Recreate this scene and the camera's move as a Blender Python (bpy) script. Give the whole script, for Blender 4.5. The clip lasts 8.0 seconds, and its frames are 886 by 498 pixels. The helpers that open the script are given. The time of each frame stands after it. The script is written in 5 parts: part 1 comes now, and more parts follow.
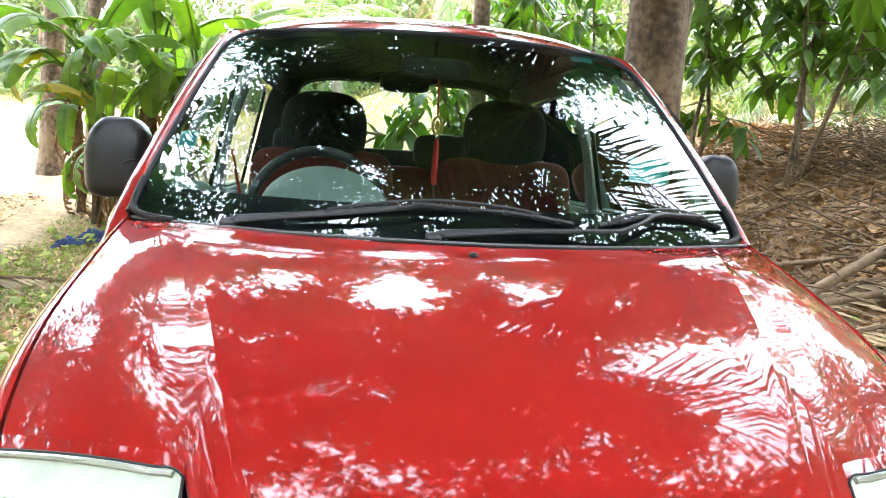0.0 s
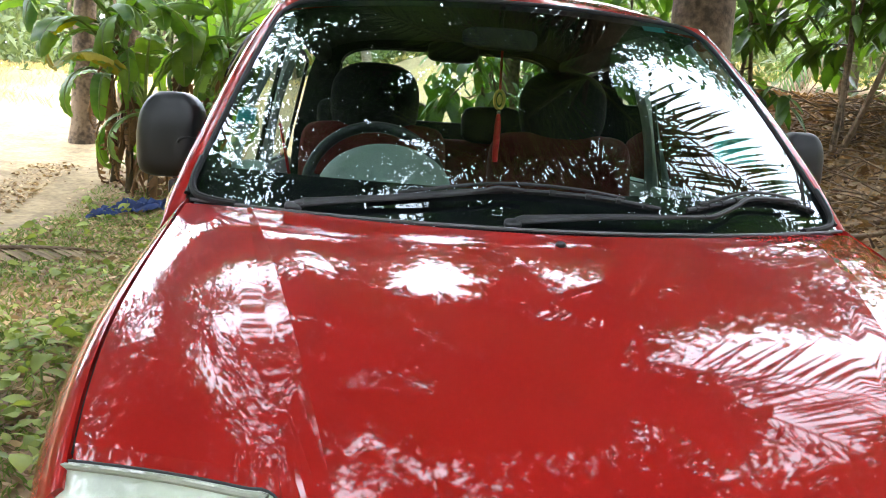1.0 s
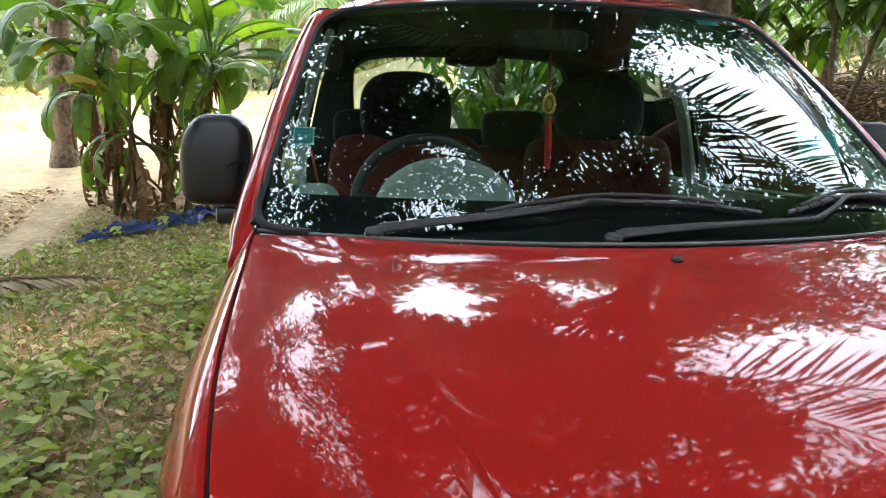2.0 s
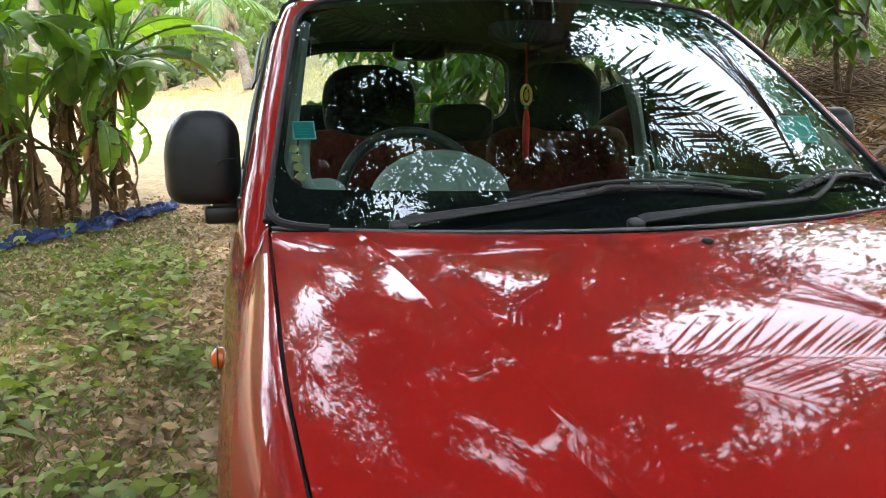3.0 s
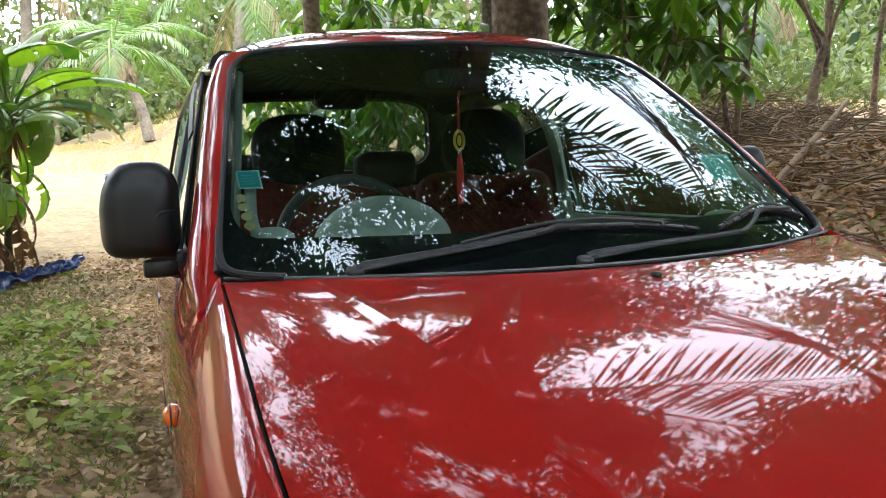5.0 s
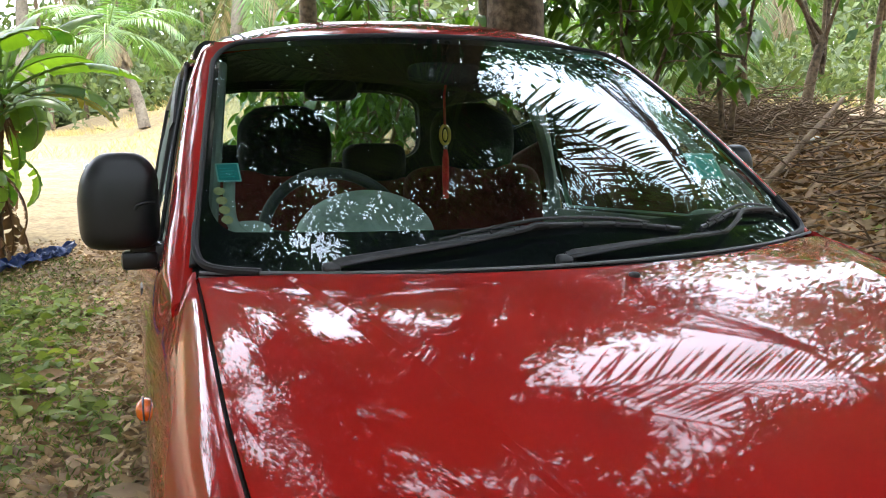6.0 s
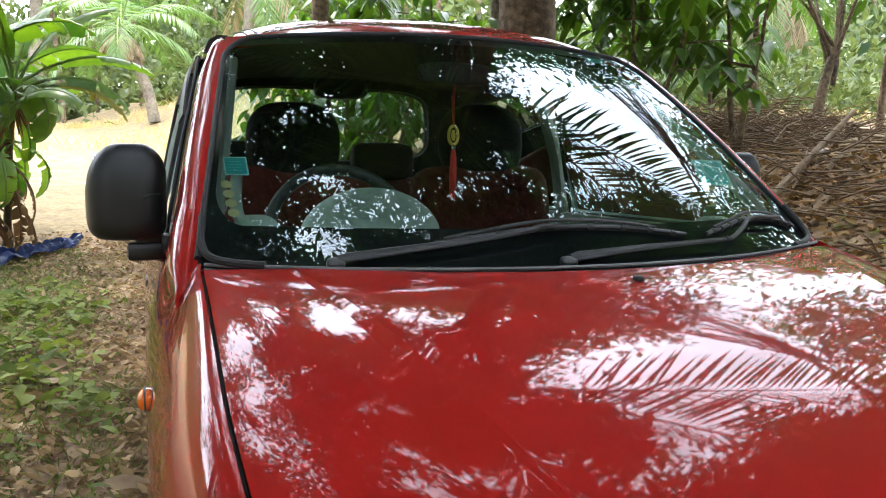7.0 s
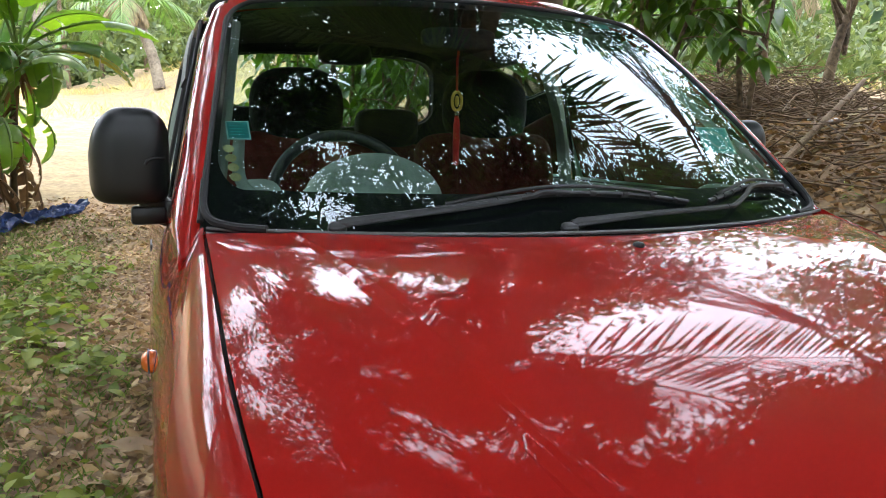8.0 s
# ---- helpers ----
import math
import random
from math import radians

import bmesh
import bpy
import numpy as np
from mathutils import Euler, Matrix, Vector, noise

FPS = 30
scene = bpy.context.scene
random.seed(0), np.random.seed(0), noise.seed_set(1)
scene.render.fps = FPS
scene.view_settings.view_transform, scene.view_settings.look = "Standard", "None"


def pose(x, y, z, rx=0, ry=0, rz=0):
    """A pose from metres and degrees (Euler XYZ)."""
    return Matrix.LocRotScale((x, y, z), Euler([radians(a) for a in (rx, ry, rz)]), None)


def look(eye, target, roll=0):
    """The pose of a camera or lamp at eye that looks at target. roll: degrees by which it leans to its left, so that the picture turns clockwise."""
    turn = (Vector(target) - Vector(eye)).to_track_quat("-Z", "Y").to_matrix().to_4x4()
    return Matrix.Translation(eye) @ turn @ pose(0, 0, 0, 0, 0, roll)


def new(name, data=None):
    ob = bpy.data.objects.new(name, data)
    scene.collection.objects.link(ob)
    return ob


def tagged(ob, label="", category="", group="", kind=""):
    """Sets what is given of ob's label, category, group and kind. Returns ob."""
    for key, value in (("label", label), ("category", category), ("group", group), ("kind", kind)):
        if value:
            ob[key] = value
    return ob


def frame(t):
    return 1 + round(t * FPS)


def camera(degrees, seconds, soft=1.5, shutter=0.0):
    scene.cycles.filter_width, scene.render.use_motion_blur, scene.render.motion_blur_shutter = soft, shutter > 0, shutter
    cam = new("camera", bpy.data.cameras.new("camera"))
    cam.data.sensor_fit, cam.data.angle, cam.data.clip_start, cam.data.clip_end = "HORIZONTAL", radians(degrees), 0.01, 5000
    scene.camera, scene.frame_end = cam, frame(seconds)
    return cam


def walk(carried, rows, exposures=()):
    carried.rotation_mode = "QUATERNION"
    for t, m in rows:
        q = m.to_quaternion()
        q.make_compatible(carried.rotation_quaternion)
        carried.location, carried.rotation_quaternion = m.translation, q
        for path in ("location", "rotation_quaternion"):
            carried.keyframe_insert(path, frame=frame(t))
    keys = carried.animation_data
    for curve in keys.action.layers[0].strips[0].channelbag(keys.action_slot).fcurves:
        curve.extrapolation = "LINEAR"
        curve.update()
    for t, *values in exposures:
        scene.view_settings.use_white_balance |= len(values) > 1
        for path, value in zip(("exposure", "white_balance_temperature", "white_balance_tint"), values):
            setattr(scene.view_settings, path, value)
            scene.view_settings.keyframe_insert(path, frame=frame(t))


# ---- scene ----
cam = camera(57.7, 8.0, soft=1.0)
PATH = [
    (0, (-0.241, -1.783, 1.239), (0.001, 0.19, 1.021), 3.3),
    (0.5, (-0.291, -1.73, 1.243), (-0.033, 0.243, 1.033), 1.9),
    (1, (-0.333, -1.665, 1.257), (-0.15, 0.304, 0.957), 3.4),
    (1.5, (-0.418, -1.586, 1.262), (-0.285, 0.381, 0.925), 3.5),
    (1.7, (-0.469, -1.559, 1.272), (-0.29, 0.413, 0.99), 1.7),
    (2.8, (-0.678, -1.491, 1.262), (-0.327, 0.45, 0.93), 0.6),
    (3, (-0.74, -1.482, 1.26), (-0.276, 0.44, 0.959), -0.8),
    (3.5, (-0.827, -1.485, 1.248), (-0.243, 0.411, 0.999), -1.3),
    (4, (-0.851, -1.49, 1.248), (-0.253, 0.406, 1.025), -1.6),
    (4.5, (-0.837, -1.484, 1.245), (-0.212, 0.402, 1.011), -2.4),
    (5, (-0.825, -1.471, 1.258), (-0.138, 0.397, 1.066), -2.2),
    (5.2, (-0.819, -1.47, 1.257), (-0.127, 0.401, 1.118), -2.1),
    (6.3, (-0.787, -1.473, 1.269), (-0.082, 0.385, 1.04), -0.8),
    (6.5, (-0.788, -1.474, 1.259), (-0.089, 0.388, 1.044), 0.0),
    (7, (-0.79, -1.474, 1.26), (-0.107, 0.394, 1.052), 0.2),
    (7.5, (-0.788, -1.476, 1.248), (-0.129, 0.384, 0.926), 0.3),
    (8, (-0.784, -1.482, 1.254), (-0.117, 0.382, 0.969), 0.5),
]
walk(cam, [(t, look(eye, target, roll)) for t, eye, target, roll in PATH], exposures=[(0, 1.0), (0.5, 0.58), (1.0, 0.36), (1.5, 0.2), (3.0, 0.08), (5.0, -0.06), (8, 0.0)])

# ---- world, sun ----
SUN_EL, SUN_AZ = 62.0, -10.0   # degrees; azimuth clockwise from +y
CLOUD = 60.0
world = bpy.data.worlds.new("daylight")
scene.world = world
world.use_nodes = True
wn = world.node_tree
sky = wn.nodes.new("ShaderNodeTexSky")
sky.sky_type, sky.sun_disc = "NISHITA", False
sky.sun_elevation, sky.sun_rotation = radians(SUN_EL), radians(SUN_AZ)
sky.air_density, sky.dust_density, sky.ozone_density = 1.0, 2.5, 1.0
wn.nodes["Background"].inputs["Strength"].default_value = 0.15
# bright broken cloud over the blue
w_co, w_nz, w_cr, w_mix = (wn.nodes.new(k) for k in ("ShaderNodeTexCoord", "ShaderNodeTexNoise", "ShaderNodeValToRGB", "ShaderNodeMix"))
w_nz.inputs["Scale"].default_value, w_nz.inputs["Detail"].default_value = 2.4, 6
w_cr.color_ramp.elements[0].position, w_cr.color_ramp.elements[1].position = 0.22, 0.48
w_mix.data_type = "RGBA"
w_mix.inputs["B"].default_value = (CLOUD * 0.94, CLOUD, CLOUD * 1.18, 1)
wn.links.new(w_co.outputs["Generated"], w_nz.inputs["Vector"])
wn.links.new(w_nz.outputs["Fac"], w_cr.inputs["Fac"])
wn.links.new(w_cr.outputs["Color"], w_mix.inputs["Factor"])
wn.links.new(sky.outputs["Color"], w_mix.inputs["A"])
wn.links.new(w_mix.outputs["Result"], wn.nodes["Background"].inputs["Color"])
sun = new("sun", bpy.data.lights.new("sun", "SUN"))
sun.data.energy, sun.data.angle, sun.data.color = 3.2, radians(0.6), (1.0, 0.95, 0.87)
az, el = radians(SUN_AZ), radians(SUN_EL)
sun_dir = Vector((math.sin(az) * math.cos(el), math.cos(az) * math.cos(el), math.sin(el)))
sun.matrix_world = look(sun_dir * 30, (0, 0, 0))


# ---- material helpers ----
def material(name, color, rough=0.5, metal=0.0, var=0.0, scale=20.0, bump=0.0, bump_scale=60.0, coat=0.0, spec=0.5, color2=None, ramp=(0.35, 0.65)):
    """Principled surface with colour variation by noise at two scales and fine relief."""
    m = bpy.data.materials.new(name)
    m.use_nodes = True
    nt, b = m.node_tree, m.node_tree.nodes["Principled BSDF"]
    b.inputs["Base Color"].default_value = (*color, 1)
    b.inputs["Roughness"].default_value, b.inputs["Metallic"].default_value = rough, metal
    b.inputs["Coat Weight"].default_value, b.inputs["Specular IOR Level"].default_value = coat, spec
    if var or color2:
        co = nt.nodes.new("ShaderNodeTexCoord")
        n1, n2 = nt.nodes.new("ShaderNodeTexNoise"), nt.nodes.new("ShaderNodeTexNoise")
        n1.inputs["Scale"].default_value, n1.inputs["Detail"].default_value = scale, 6
        n2.inputs["Scale"].default_value, n2.inputs["Detail"].default_value = scale * 0.13, 3
        mx = nt.nodes.new("ShaderNodeMath")
        mx.operation = "ADD"
        half = nt.nodes.new("ShaderNodeMath")
        half.operation, half.inputs[1].default_value = "MULTIPLY", 0.5
        cr = nt.nodes.new("ShaderNodeValToRGB")
        c2 = color2 or [min(1, c * (1 + var)) for c in color]
        c1 = color if color2 else [c * (1 - var) for c in color]
        cr.color_ramp.elements[0].position, cr.color_ramp.elements[0].color = ramp[0], (*c1, 1)
        cr.color_ramp.elements[1].position, cr.color_ramp.elements[1].color = ramp[1], (*c2, 1)
        for n in (n1, n2):
            nt.links.new(co.outputs["Object"], n.inputs["Vector"])
        nt.links.new(n1.outputs["Fac"], mx.inputs[0])
        nt.links.new(n2.outputs["Fac"], mx.inputs[1])
        nt.links.new(mx.outputs[0], half.inputs[0])
        nt.links.new(half.outputs[0], cr.inputs["Fac"])
        nt.links.new(cr.outputs["Color"], b.inputs["Base Color"])
    if bump:
        co = nt.nodes.new("ShaderNodeTexCoord")
        n3, bp = nt.nodes.new("ShaderNodeTexNoise"), nt.nodes.new("ShaderNodeBump")
        n3.inputs["Scale"].default_value, n3.inputs["Detail"].default_value = bump_scale, 5
        bp.inputs["Strength"].default_value, bp.inputs["Distance"].default_value = bump, 0.01
        nt.links.new(co.outputs["Object"], n3.inputs["Vector"])
        nt.links.new(n3.outputs["Fac"], bp.inputs["Height"])
        nt.links.new(bp.outputs["Normal"], b.inputs["Normal"])
    return m


def leaf_material(name, dark, light, rough=0.45, back=0.35, vein=0.0):
    """Leaf blade: colour differs leaf by leaf, and some light passes through."""
    m = bpy.data.materials.new(name)
    m.use_nodes = True
    nt, b = m.node_tree, m.node_tree.nodes["Principled BSDF"]
    geo, cr = nt.nodes.new("ShaderNodeNewGeometry"), nt.nodes.new("ShaderNodeValToRGB")
    cr.color_ramp.elements[0].color, cr.color_ramp.elements[1].color = (*dark, 1), (*light, 1)
    co, nz, ad = nt.nodes.new("ShaderNodeTexCoord"), nt.nodes.new("ShaderNodeTexNoise"), nt.nodes.new("ShaderNodeMath")
    nz.inputs["Scale"].default_value, nz.inputs["Detail"].default_value = 9.0, 4
    ad.operation, ad.inputs[1].default_value, ad.inputs[2].default_value = "MULTIPLY_ADD", 0.7, -0.15
    sm = nt.nodes.new("ShaderNodeMath")
    sm.operation, sm.inputs[1].default_value = "MULTIPLY_ADD", 0.6
    nt.links.new(co.outputs["Object"], nz.inputs["Vector"])
    nt.links.new(nz.outputs["Fac"], ad.inputs[0])
    nt.links.new(geo.outputs["Random Per Island"], sm.inputs[0])
    nt.links.new(ad.outputs[0], sm.inputs[2])
    nt.links.new(sm.outputs[0], cr.inputs["Fac"])
    nt.links.new(cr.outputs["Color"], b.inputs["Base Color"])
    b.inputs["Roughness"].default_value = rough
    tr, mix = nt.nodes.new("ShaderNodeBsdfTranslucent"), nt.nodes.new("ShaderNodeMixShader")
    out = nt.nodes["Material Output"]
    mix.inputs["Fac"].default_value = back
    hs = nt.nodes.new("ShaderNodeHueSaturation")
    hs.inputs["Value"].default_value, hs.inputs["Saturation"].default_value = 1.6, 1.15
    nt.links.new(cr.outputs["Color"], hs.inputs["Color"])
    nt.links.new(hs.outputs["Color"], tr.inputs["Color"])
    nt.links.new(b.outputs["BSDF"], mix.inputs[1])
    nt.links.new(tr.outputs["BSDF"], mix.inputs[2])
    nt.links.new(mix.outputs["Shader"], out.inputs["Surface"])
    return m


def glass_material(name, tint, rough=0.0, ior=1.52):
    """Thin pane: clear film that lets light straight through, with a mirror-like gloss that grows towards grazing."""
    m = bpy.data.materials.new(name)
    m.use_nodes = True
    nt = m.node_tree
    nt.nodes.remove(nt.nodes["Principled BSDF"])
    out = nt.nodes["Material Output"]
    tr, gl, fr, mix = (nt.nodes.new(k) for k in ("ShaderNodeBsdfTransparent", "ShaderNodeBsdfGlossy", "ShaderNodeFresnel", "ShaderNodeMixShader"))
    tr.inputs["Color"].default_value = (*tint, 1)
    gl.inputs["Roughness"].default_value = rough
    gl.inputs["Color"].default_value = (0.87, 0.96, 1.0, 1)
    fr.inputs["IOR"].default_value = ior
    nt.links.new(fr.outputs["Fac"], mix.inputs["Fac"])
    nt.links.new(tr.outputs["BSDF"], mix.inputs[1])
    nt.links.new(gl.outputs["BSDF"], mix.inputs[2])
    nt.links.new(mix.outputs["Shader"], out.inputs["Surface"])
    return m


def paint_material():
    """Red two-layer car paint: slightly faded colour, clear coat, dust film and tiny chips."""
    m = material("red_car_paint", (0.322, 0.0112, 0.0088), spec=0.02, rough=0.45, var=0.10, scale=6.0, coat=1.0, bump=0.002, bump_scale=160.0)
    b = m.node_tree.nodes["Principled BSDF"]
    b.inputs["Coat IOR"].default_value, b.inputs["Coat Roughness"].default_value = 1.55, 0.034
    return m


PAINT = paint_material()
BLACK_PLASTIC = material("grained_black_plastic", (0.006, 0.0065, 0.007), rough=0.36, var=0.15, scale=40, bump=0.04, bump_scale=500)
RUBBER = material("black_rubber_seal", (0.012, 0.012, 0.013), rough=0.6, var=0.2, scale=30)
SEAL_GREY = material("grey_weather_strip", (0.10, 0.10, 0.10), rough=0.5, var=0.2, scale=30)
GAP = material("dark_panel_gap", (0.004, 0.003, 0.003), rough=0.8)
FRIT = material("black_glass_border", (0.004, 0.005, 0.006), rough=0.3)
GLASS = glass_material("green_tinted_glass", (0.72, 0.83, 0.79), ior=1.85)
SIDE_GLASS = glass_material("side_window_glass", (0.74, 0.82, 0.77), ior=1.6)
DASH = material("dark_dashboard_plastic", (0.012, 0.013, 0.013), rough=0.55, var=0.2, scale=30, bump=0.1, bump_scale=400)
GREY_TRIM = material("pale_grey_trim_plastic", (0.29, 0.36, 0.32), rough=0.6, var=0.08, scale=15, bump=0.05, bump_scale=400)
SEAT_CLOTH = material("maroon_seat_cloth", (0.125, 0.021, 0.017), rough=0.9, var=0.25, scale=50, bump=0.3, bump_scale=700)
HEADREST = material("black_headrest_cloth", (0.012, 0.012, 0.013), rough=0.85, var=0.2, scale=50, bump=0.2, bump_scale=700)
LINING = material("dark_grey_headliner", (0.022, 0.024, 0.025), rough=0.95, var=0.1, scale=30)
TYRE = material("tyre_rubber", (0.016, 0.016, 0.016), rough=0.75, var=0.3, scale=25, bump=0.2, bump_scale=200)
RIM = material("dull_alloy_rim", (0.45, 0.45, 0.46), rough=0.35, metal=1.0, var=0.1, scale=20)
CHROME = material("chrome_trim", (0.7, 0.7, 0.7), rough=0.12, metal=1.0)
AMBER = material("amber_lens_plastic", (0.75, 0.14, 0.01), rough=0.15, var=0.1, scale=40, coat=0.8)
# opaque headlight lens: the reflected bright sky is put into its pale colour
LENS = material("sky_pale_headlight_lens", (0.52, 0.56, 0.46), rough=0.2, var=0.35, scale=9, coat=1.0, bump=0.3, bump_scale=28)
LENS_EDGE = material("grey_green_lens_edge", (0.26, 0.27, 0.20), rough=0.25, var=0.2, scale=30, coat=0.6)
TEAL = material("teal_sticker_print", (0.02, 0.30, 0.30), rough=0.4, var=0.1, scale=60)
TEAL_PALE = material("pale_sticker_print", (0.30, 0.62, 0.57), rough=0.4)
TEAL_MID = material("faded_teal_print", (0.04, 0.50, 0.47), rough=0.4)
COIN = material("pale_gold_coin_sticker", (0.42, 0.40, 0.20), rough=0.4, var=0.2, scale=90)
RED_THREAD = material("red_tassel_thread", (0.55, 0.02, 0.02), rough=0.8, var=0.2, scale=200)
GOLD = material("gold_charm", (0.75, 0.55, 0.12), rough=0.3, metal=0.8, var=0.2, scale=80)


# ---- mesh helpers ----
def put(name, bm, mat, parent=None, label="", sharp=40.0):
    """Links a bmesh as one mesh object, smooth but for edges sharper than the given degrees."""
    bm.normal_update()
    for f in bm.faces:
        f.smooth = True
    for e in bm.edges:
        if len(e.link_faces) == 2 and e.calc_face_angle(0) > radians(sharp):
            e.smooth = False
    me = bpy.data.meshes.new(name)
    bm.to_mesh(me)
    bm.free()
    for x in (mat if isinstance(mat, (list, tuple)) else [mat]):
        me.materials.append(x)
    ob = new(name, me)
    if parent:
        ob.parent = parent
    return tagged(ob, label)


def part(name, bm, mat, parent, label="", sharp=40.0):
    return put(name, bm, mat, parent, label, sharp)


def thing(name, label, category, at=(0, 0, 0), group="", kind=""):
    ob = new(name)
    ob.location = at
    ob.empty_display_size = 0.2
    bpy.context.view_layer.update()
    return tagged(ob, label, category, group, kind)


def sheet(fn, us, vs, flip=False, bm=None):
    """Grid surface through fn(u, v)."""
    bm = bm or bmesh.new()
    rows = [[bm.verts.new(fn(u, v)) for u in us] for v in vs]
    for a, b in zip(rows, rows[1:]):
        for i in range(len(us) - 1):
            q = (a[i], a[i + 1], b[i + 1], b[i])
            bm.faces.new(q[::-1] if flip else q)
    return bm


def thick(bm, d):
    """Gives a sheet thickness d against its normals."""
    bm.normal_update()
    faces = bm.faces[:]
    bmesh.ops.solidify(bm, geom=faces, thickness=d)
    return bm


def mirrored(bm):
    """A copy of bm on the other side of the car."""
    other = bm.copy()
    for v in other.verts:
        v.co.x = -v.co.x
    bmesh.ops.reverse_faces(other, faces=other.faces[:])
    return other


def tube(path, radii, n=10, caps=True, bm=None, flat=1.0):
    """Round or flattened bar along a path; radii one number or one for each point."""
    bm = bm or bmesh.new()
    pts = [Vector(p) for p in path]
    if not isinstance(radii, (list, tuple)):
        radii = [radii] * len(pts)
    rings, side = [], None
    for i, p in enumerate(pts):
        t = (pts[min(i + 1, len(pts) - 1)] - pts[max(i - 1, 0)]).normalized()
        if side is None:
            side = t.cross(Vector((0, 0, 1)))
            if side.length < 0.1:
                side = t.cross(Vector((1, 0, 0)))
        side = (side - t * side.dot(t)).normalized()
        up = side.cross(t).normalized()
        rings.append([bm.verts.new(p + radii[i] * (math.cos(a) * side + flat * math.sin(a) * up)) for a in (2 * math.pi * k / n for k in range(n))])
    for a, b in zip(rings, rings[1:]):
        for k in range(n):
            bm.faces.new((a[k], a[(k + 1) % n], b[(k + 1) % n], b[k]))
    if caps:
        bm.faces.new(rings[0][::-1])
        bm.faces.new(rings[-1])
    return bm


def box(size, at=(0, 0, 0), bevel=0.004, turn=None, bm=None, segments=2):
    """Bevelled block."""
    b2 = bmesh.new()
    bmesh.ops.create_cube(b2, size=1)
    for v in b2.verts:
        v.co = Vector((v.co.x * size[0], v.co.y * size[1], v.co.z * size[2]))
    if bevel:
        bmesh.ops.bevel(b2, geom=b2.edges[:], offset=bevel, segments=segments, affect="EDGES", profile=0.5)
    m = Matrix.Translation(at) @ (turn or Matrix())
    bmesh.ops.transform(b2, matrix=m, verts=b2.verts[:])
    return join(bm, b2)


def join(bm, other):
    if bm is None:
        return other
    me = bpy.data.meshes.new("tmp")
    other.to_mesh(me)
    other.free()
    bm.from_mesh(me)
    bpy.data.meshes.remove(me)
    return bm


def superball(at, half, e1=0.6, e2=0.6, nu=28, nv=16, turn=None):
    """Rounded block: a superellipsoid."""
    def p(c, e):
        return math.copysign(abs(c) ** e, c)
    bm = bmesh.new()
    bmesh.ops.create_uvsphere(bm, u_segments=nu, v_segments=nv, radius=1)
    for v in bm.verts:
        th, ph = math.atan2(v.co.y, v.co.x), math.asin(max(-1, min(1, v.co.z)))
        v.co = Vector((half[0] * p(math.cos(ph), e1) * p(math.cos(th), e2), half[1] * p(math.cos(ph), e1) * p(math.sin(th), e2), half[2] * p(math.sin(ph), e1)))
    bmesh.ops.transform(bm, matrix=Matrix.Translation(at) @ (turn or Matrix()), verts=bm.verts[:])
    return bm


def spread(a, b, n):
    return [a + (b - a) * i / (n - 1) for i in range(n)]


def bend(points, n):
    """Catmull-Rom curve through the points."""
    P = [Vector(p) for p in points]
    P = [2 * P[0] - P[1]] + P + [2 * P[-1] - P[-2]]
    out = []
    for i in range(1, len(P) - 2):
        for k in range(n):
            t = k / n
            a, b, c, d = P[i - 1:i + 3]
            out.append(0.5 * (2 * b + (c - a) * t + (2 * a - 5 * b + 4 * c - d) * t * t + (3 * b - 3 * c + d - a) * t ** 3))
    return out + [P[-2]]


# ---- the pickup: shape functions; x across, y towards the tail, windscreen foot at y = 0 ----
HOOD_Z = np.polyfit([-1.0, -0.89, -0.7, -0.57, -0.3, -0.1, 0.05], [0.812, 0.870, 0.948, 0.994, 1.064, 1.09, 1.10], 3)
SEAM_Z = np.polyfit([-0.72, -0.624, -0.563, -0.50, -0.405, -0.327, -0.24, -0.133, 0.0, 0.1], [0.822, 0.877, 0.911, 0.940, 0.972, 0.995, 1.018, 1.045, 1.080, 1.095], 4)


def hood_rear(x):
    return -0.215 * (1 - (x / 0.70) ** 2)


def hood_front(x):
    u = abs(x)
    t = max(0.0, min(1.0, (0.412 - u) / 0.012))
    nose = -1.06 + 0.10 * u * u
    w = max(0.0, u - 0.449)
    k = max(0.0, min(1.0, (0.452 - u) / 0.042))     # rounded inner corner of the headlamp
    return (-0.833 + 0.44 * w + 0.55 * w * w - 0.042 * (1 - math.sqrt(1 - k * k))) * (1 - t) + nose * t


def seam_x(y):
    return 0.704 if y > -0.4 else 0.704 - 0.25 * (-0.4 - y) ** 2


def seam_z(y):
    return float(np.polyval(SEAM_Z, y))


def crease_out(y):
    return 0.590 + 0.205 * y


def crease_in(y):
    return 0.588 + 0.265 * y


def hood_z(x, y):
    u, z0 = abs(x), float(np.polyval(HOOD_Z, y))
    xi, xo, xs = crease_in(y), crease_out(y), seam_x(y)
    zi = z0 - 0.010
    zo = zi - 0.18 * (xo - xi) - 0.001
    if u <= xi:
        return zi + 0.010 * (1 - (u / xi) ** 2)
    if u <= xo:
        return zi + (zo - zi) * (u - xi) / (xo - xi)
    s, zs = (u - xo) / (xs - xo), seam_z(y)
    return zo - (zo - zs) * (0.40 * s + 0.60 * s ** 2.4)


def glass_shift(u, v):
    """The pane sits a little towards the driver's side at its foot."""
    return -0.0095 * (1 - v) * (1 - 0.4 * u)


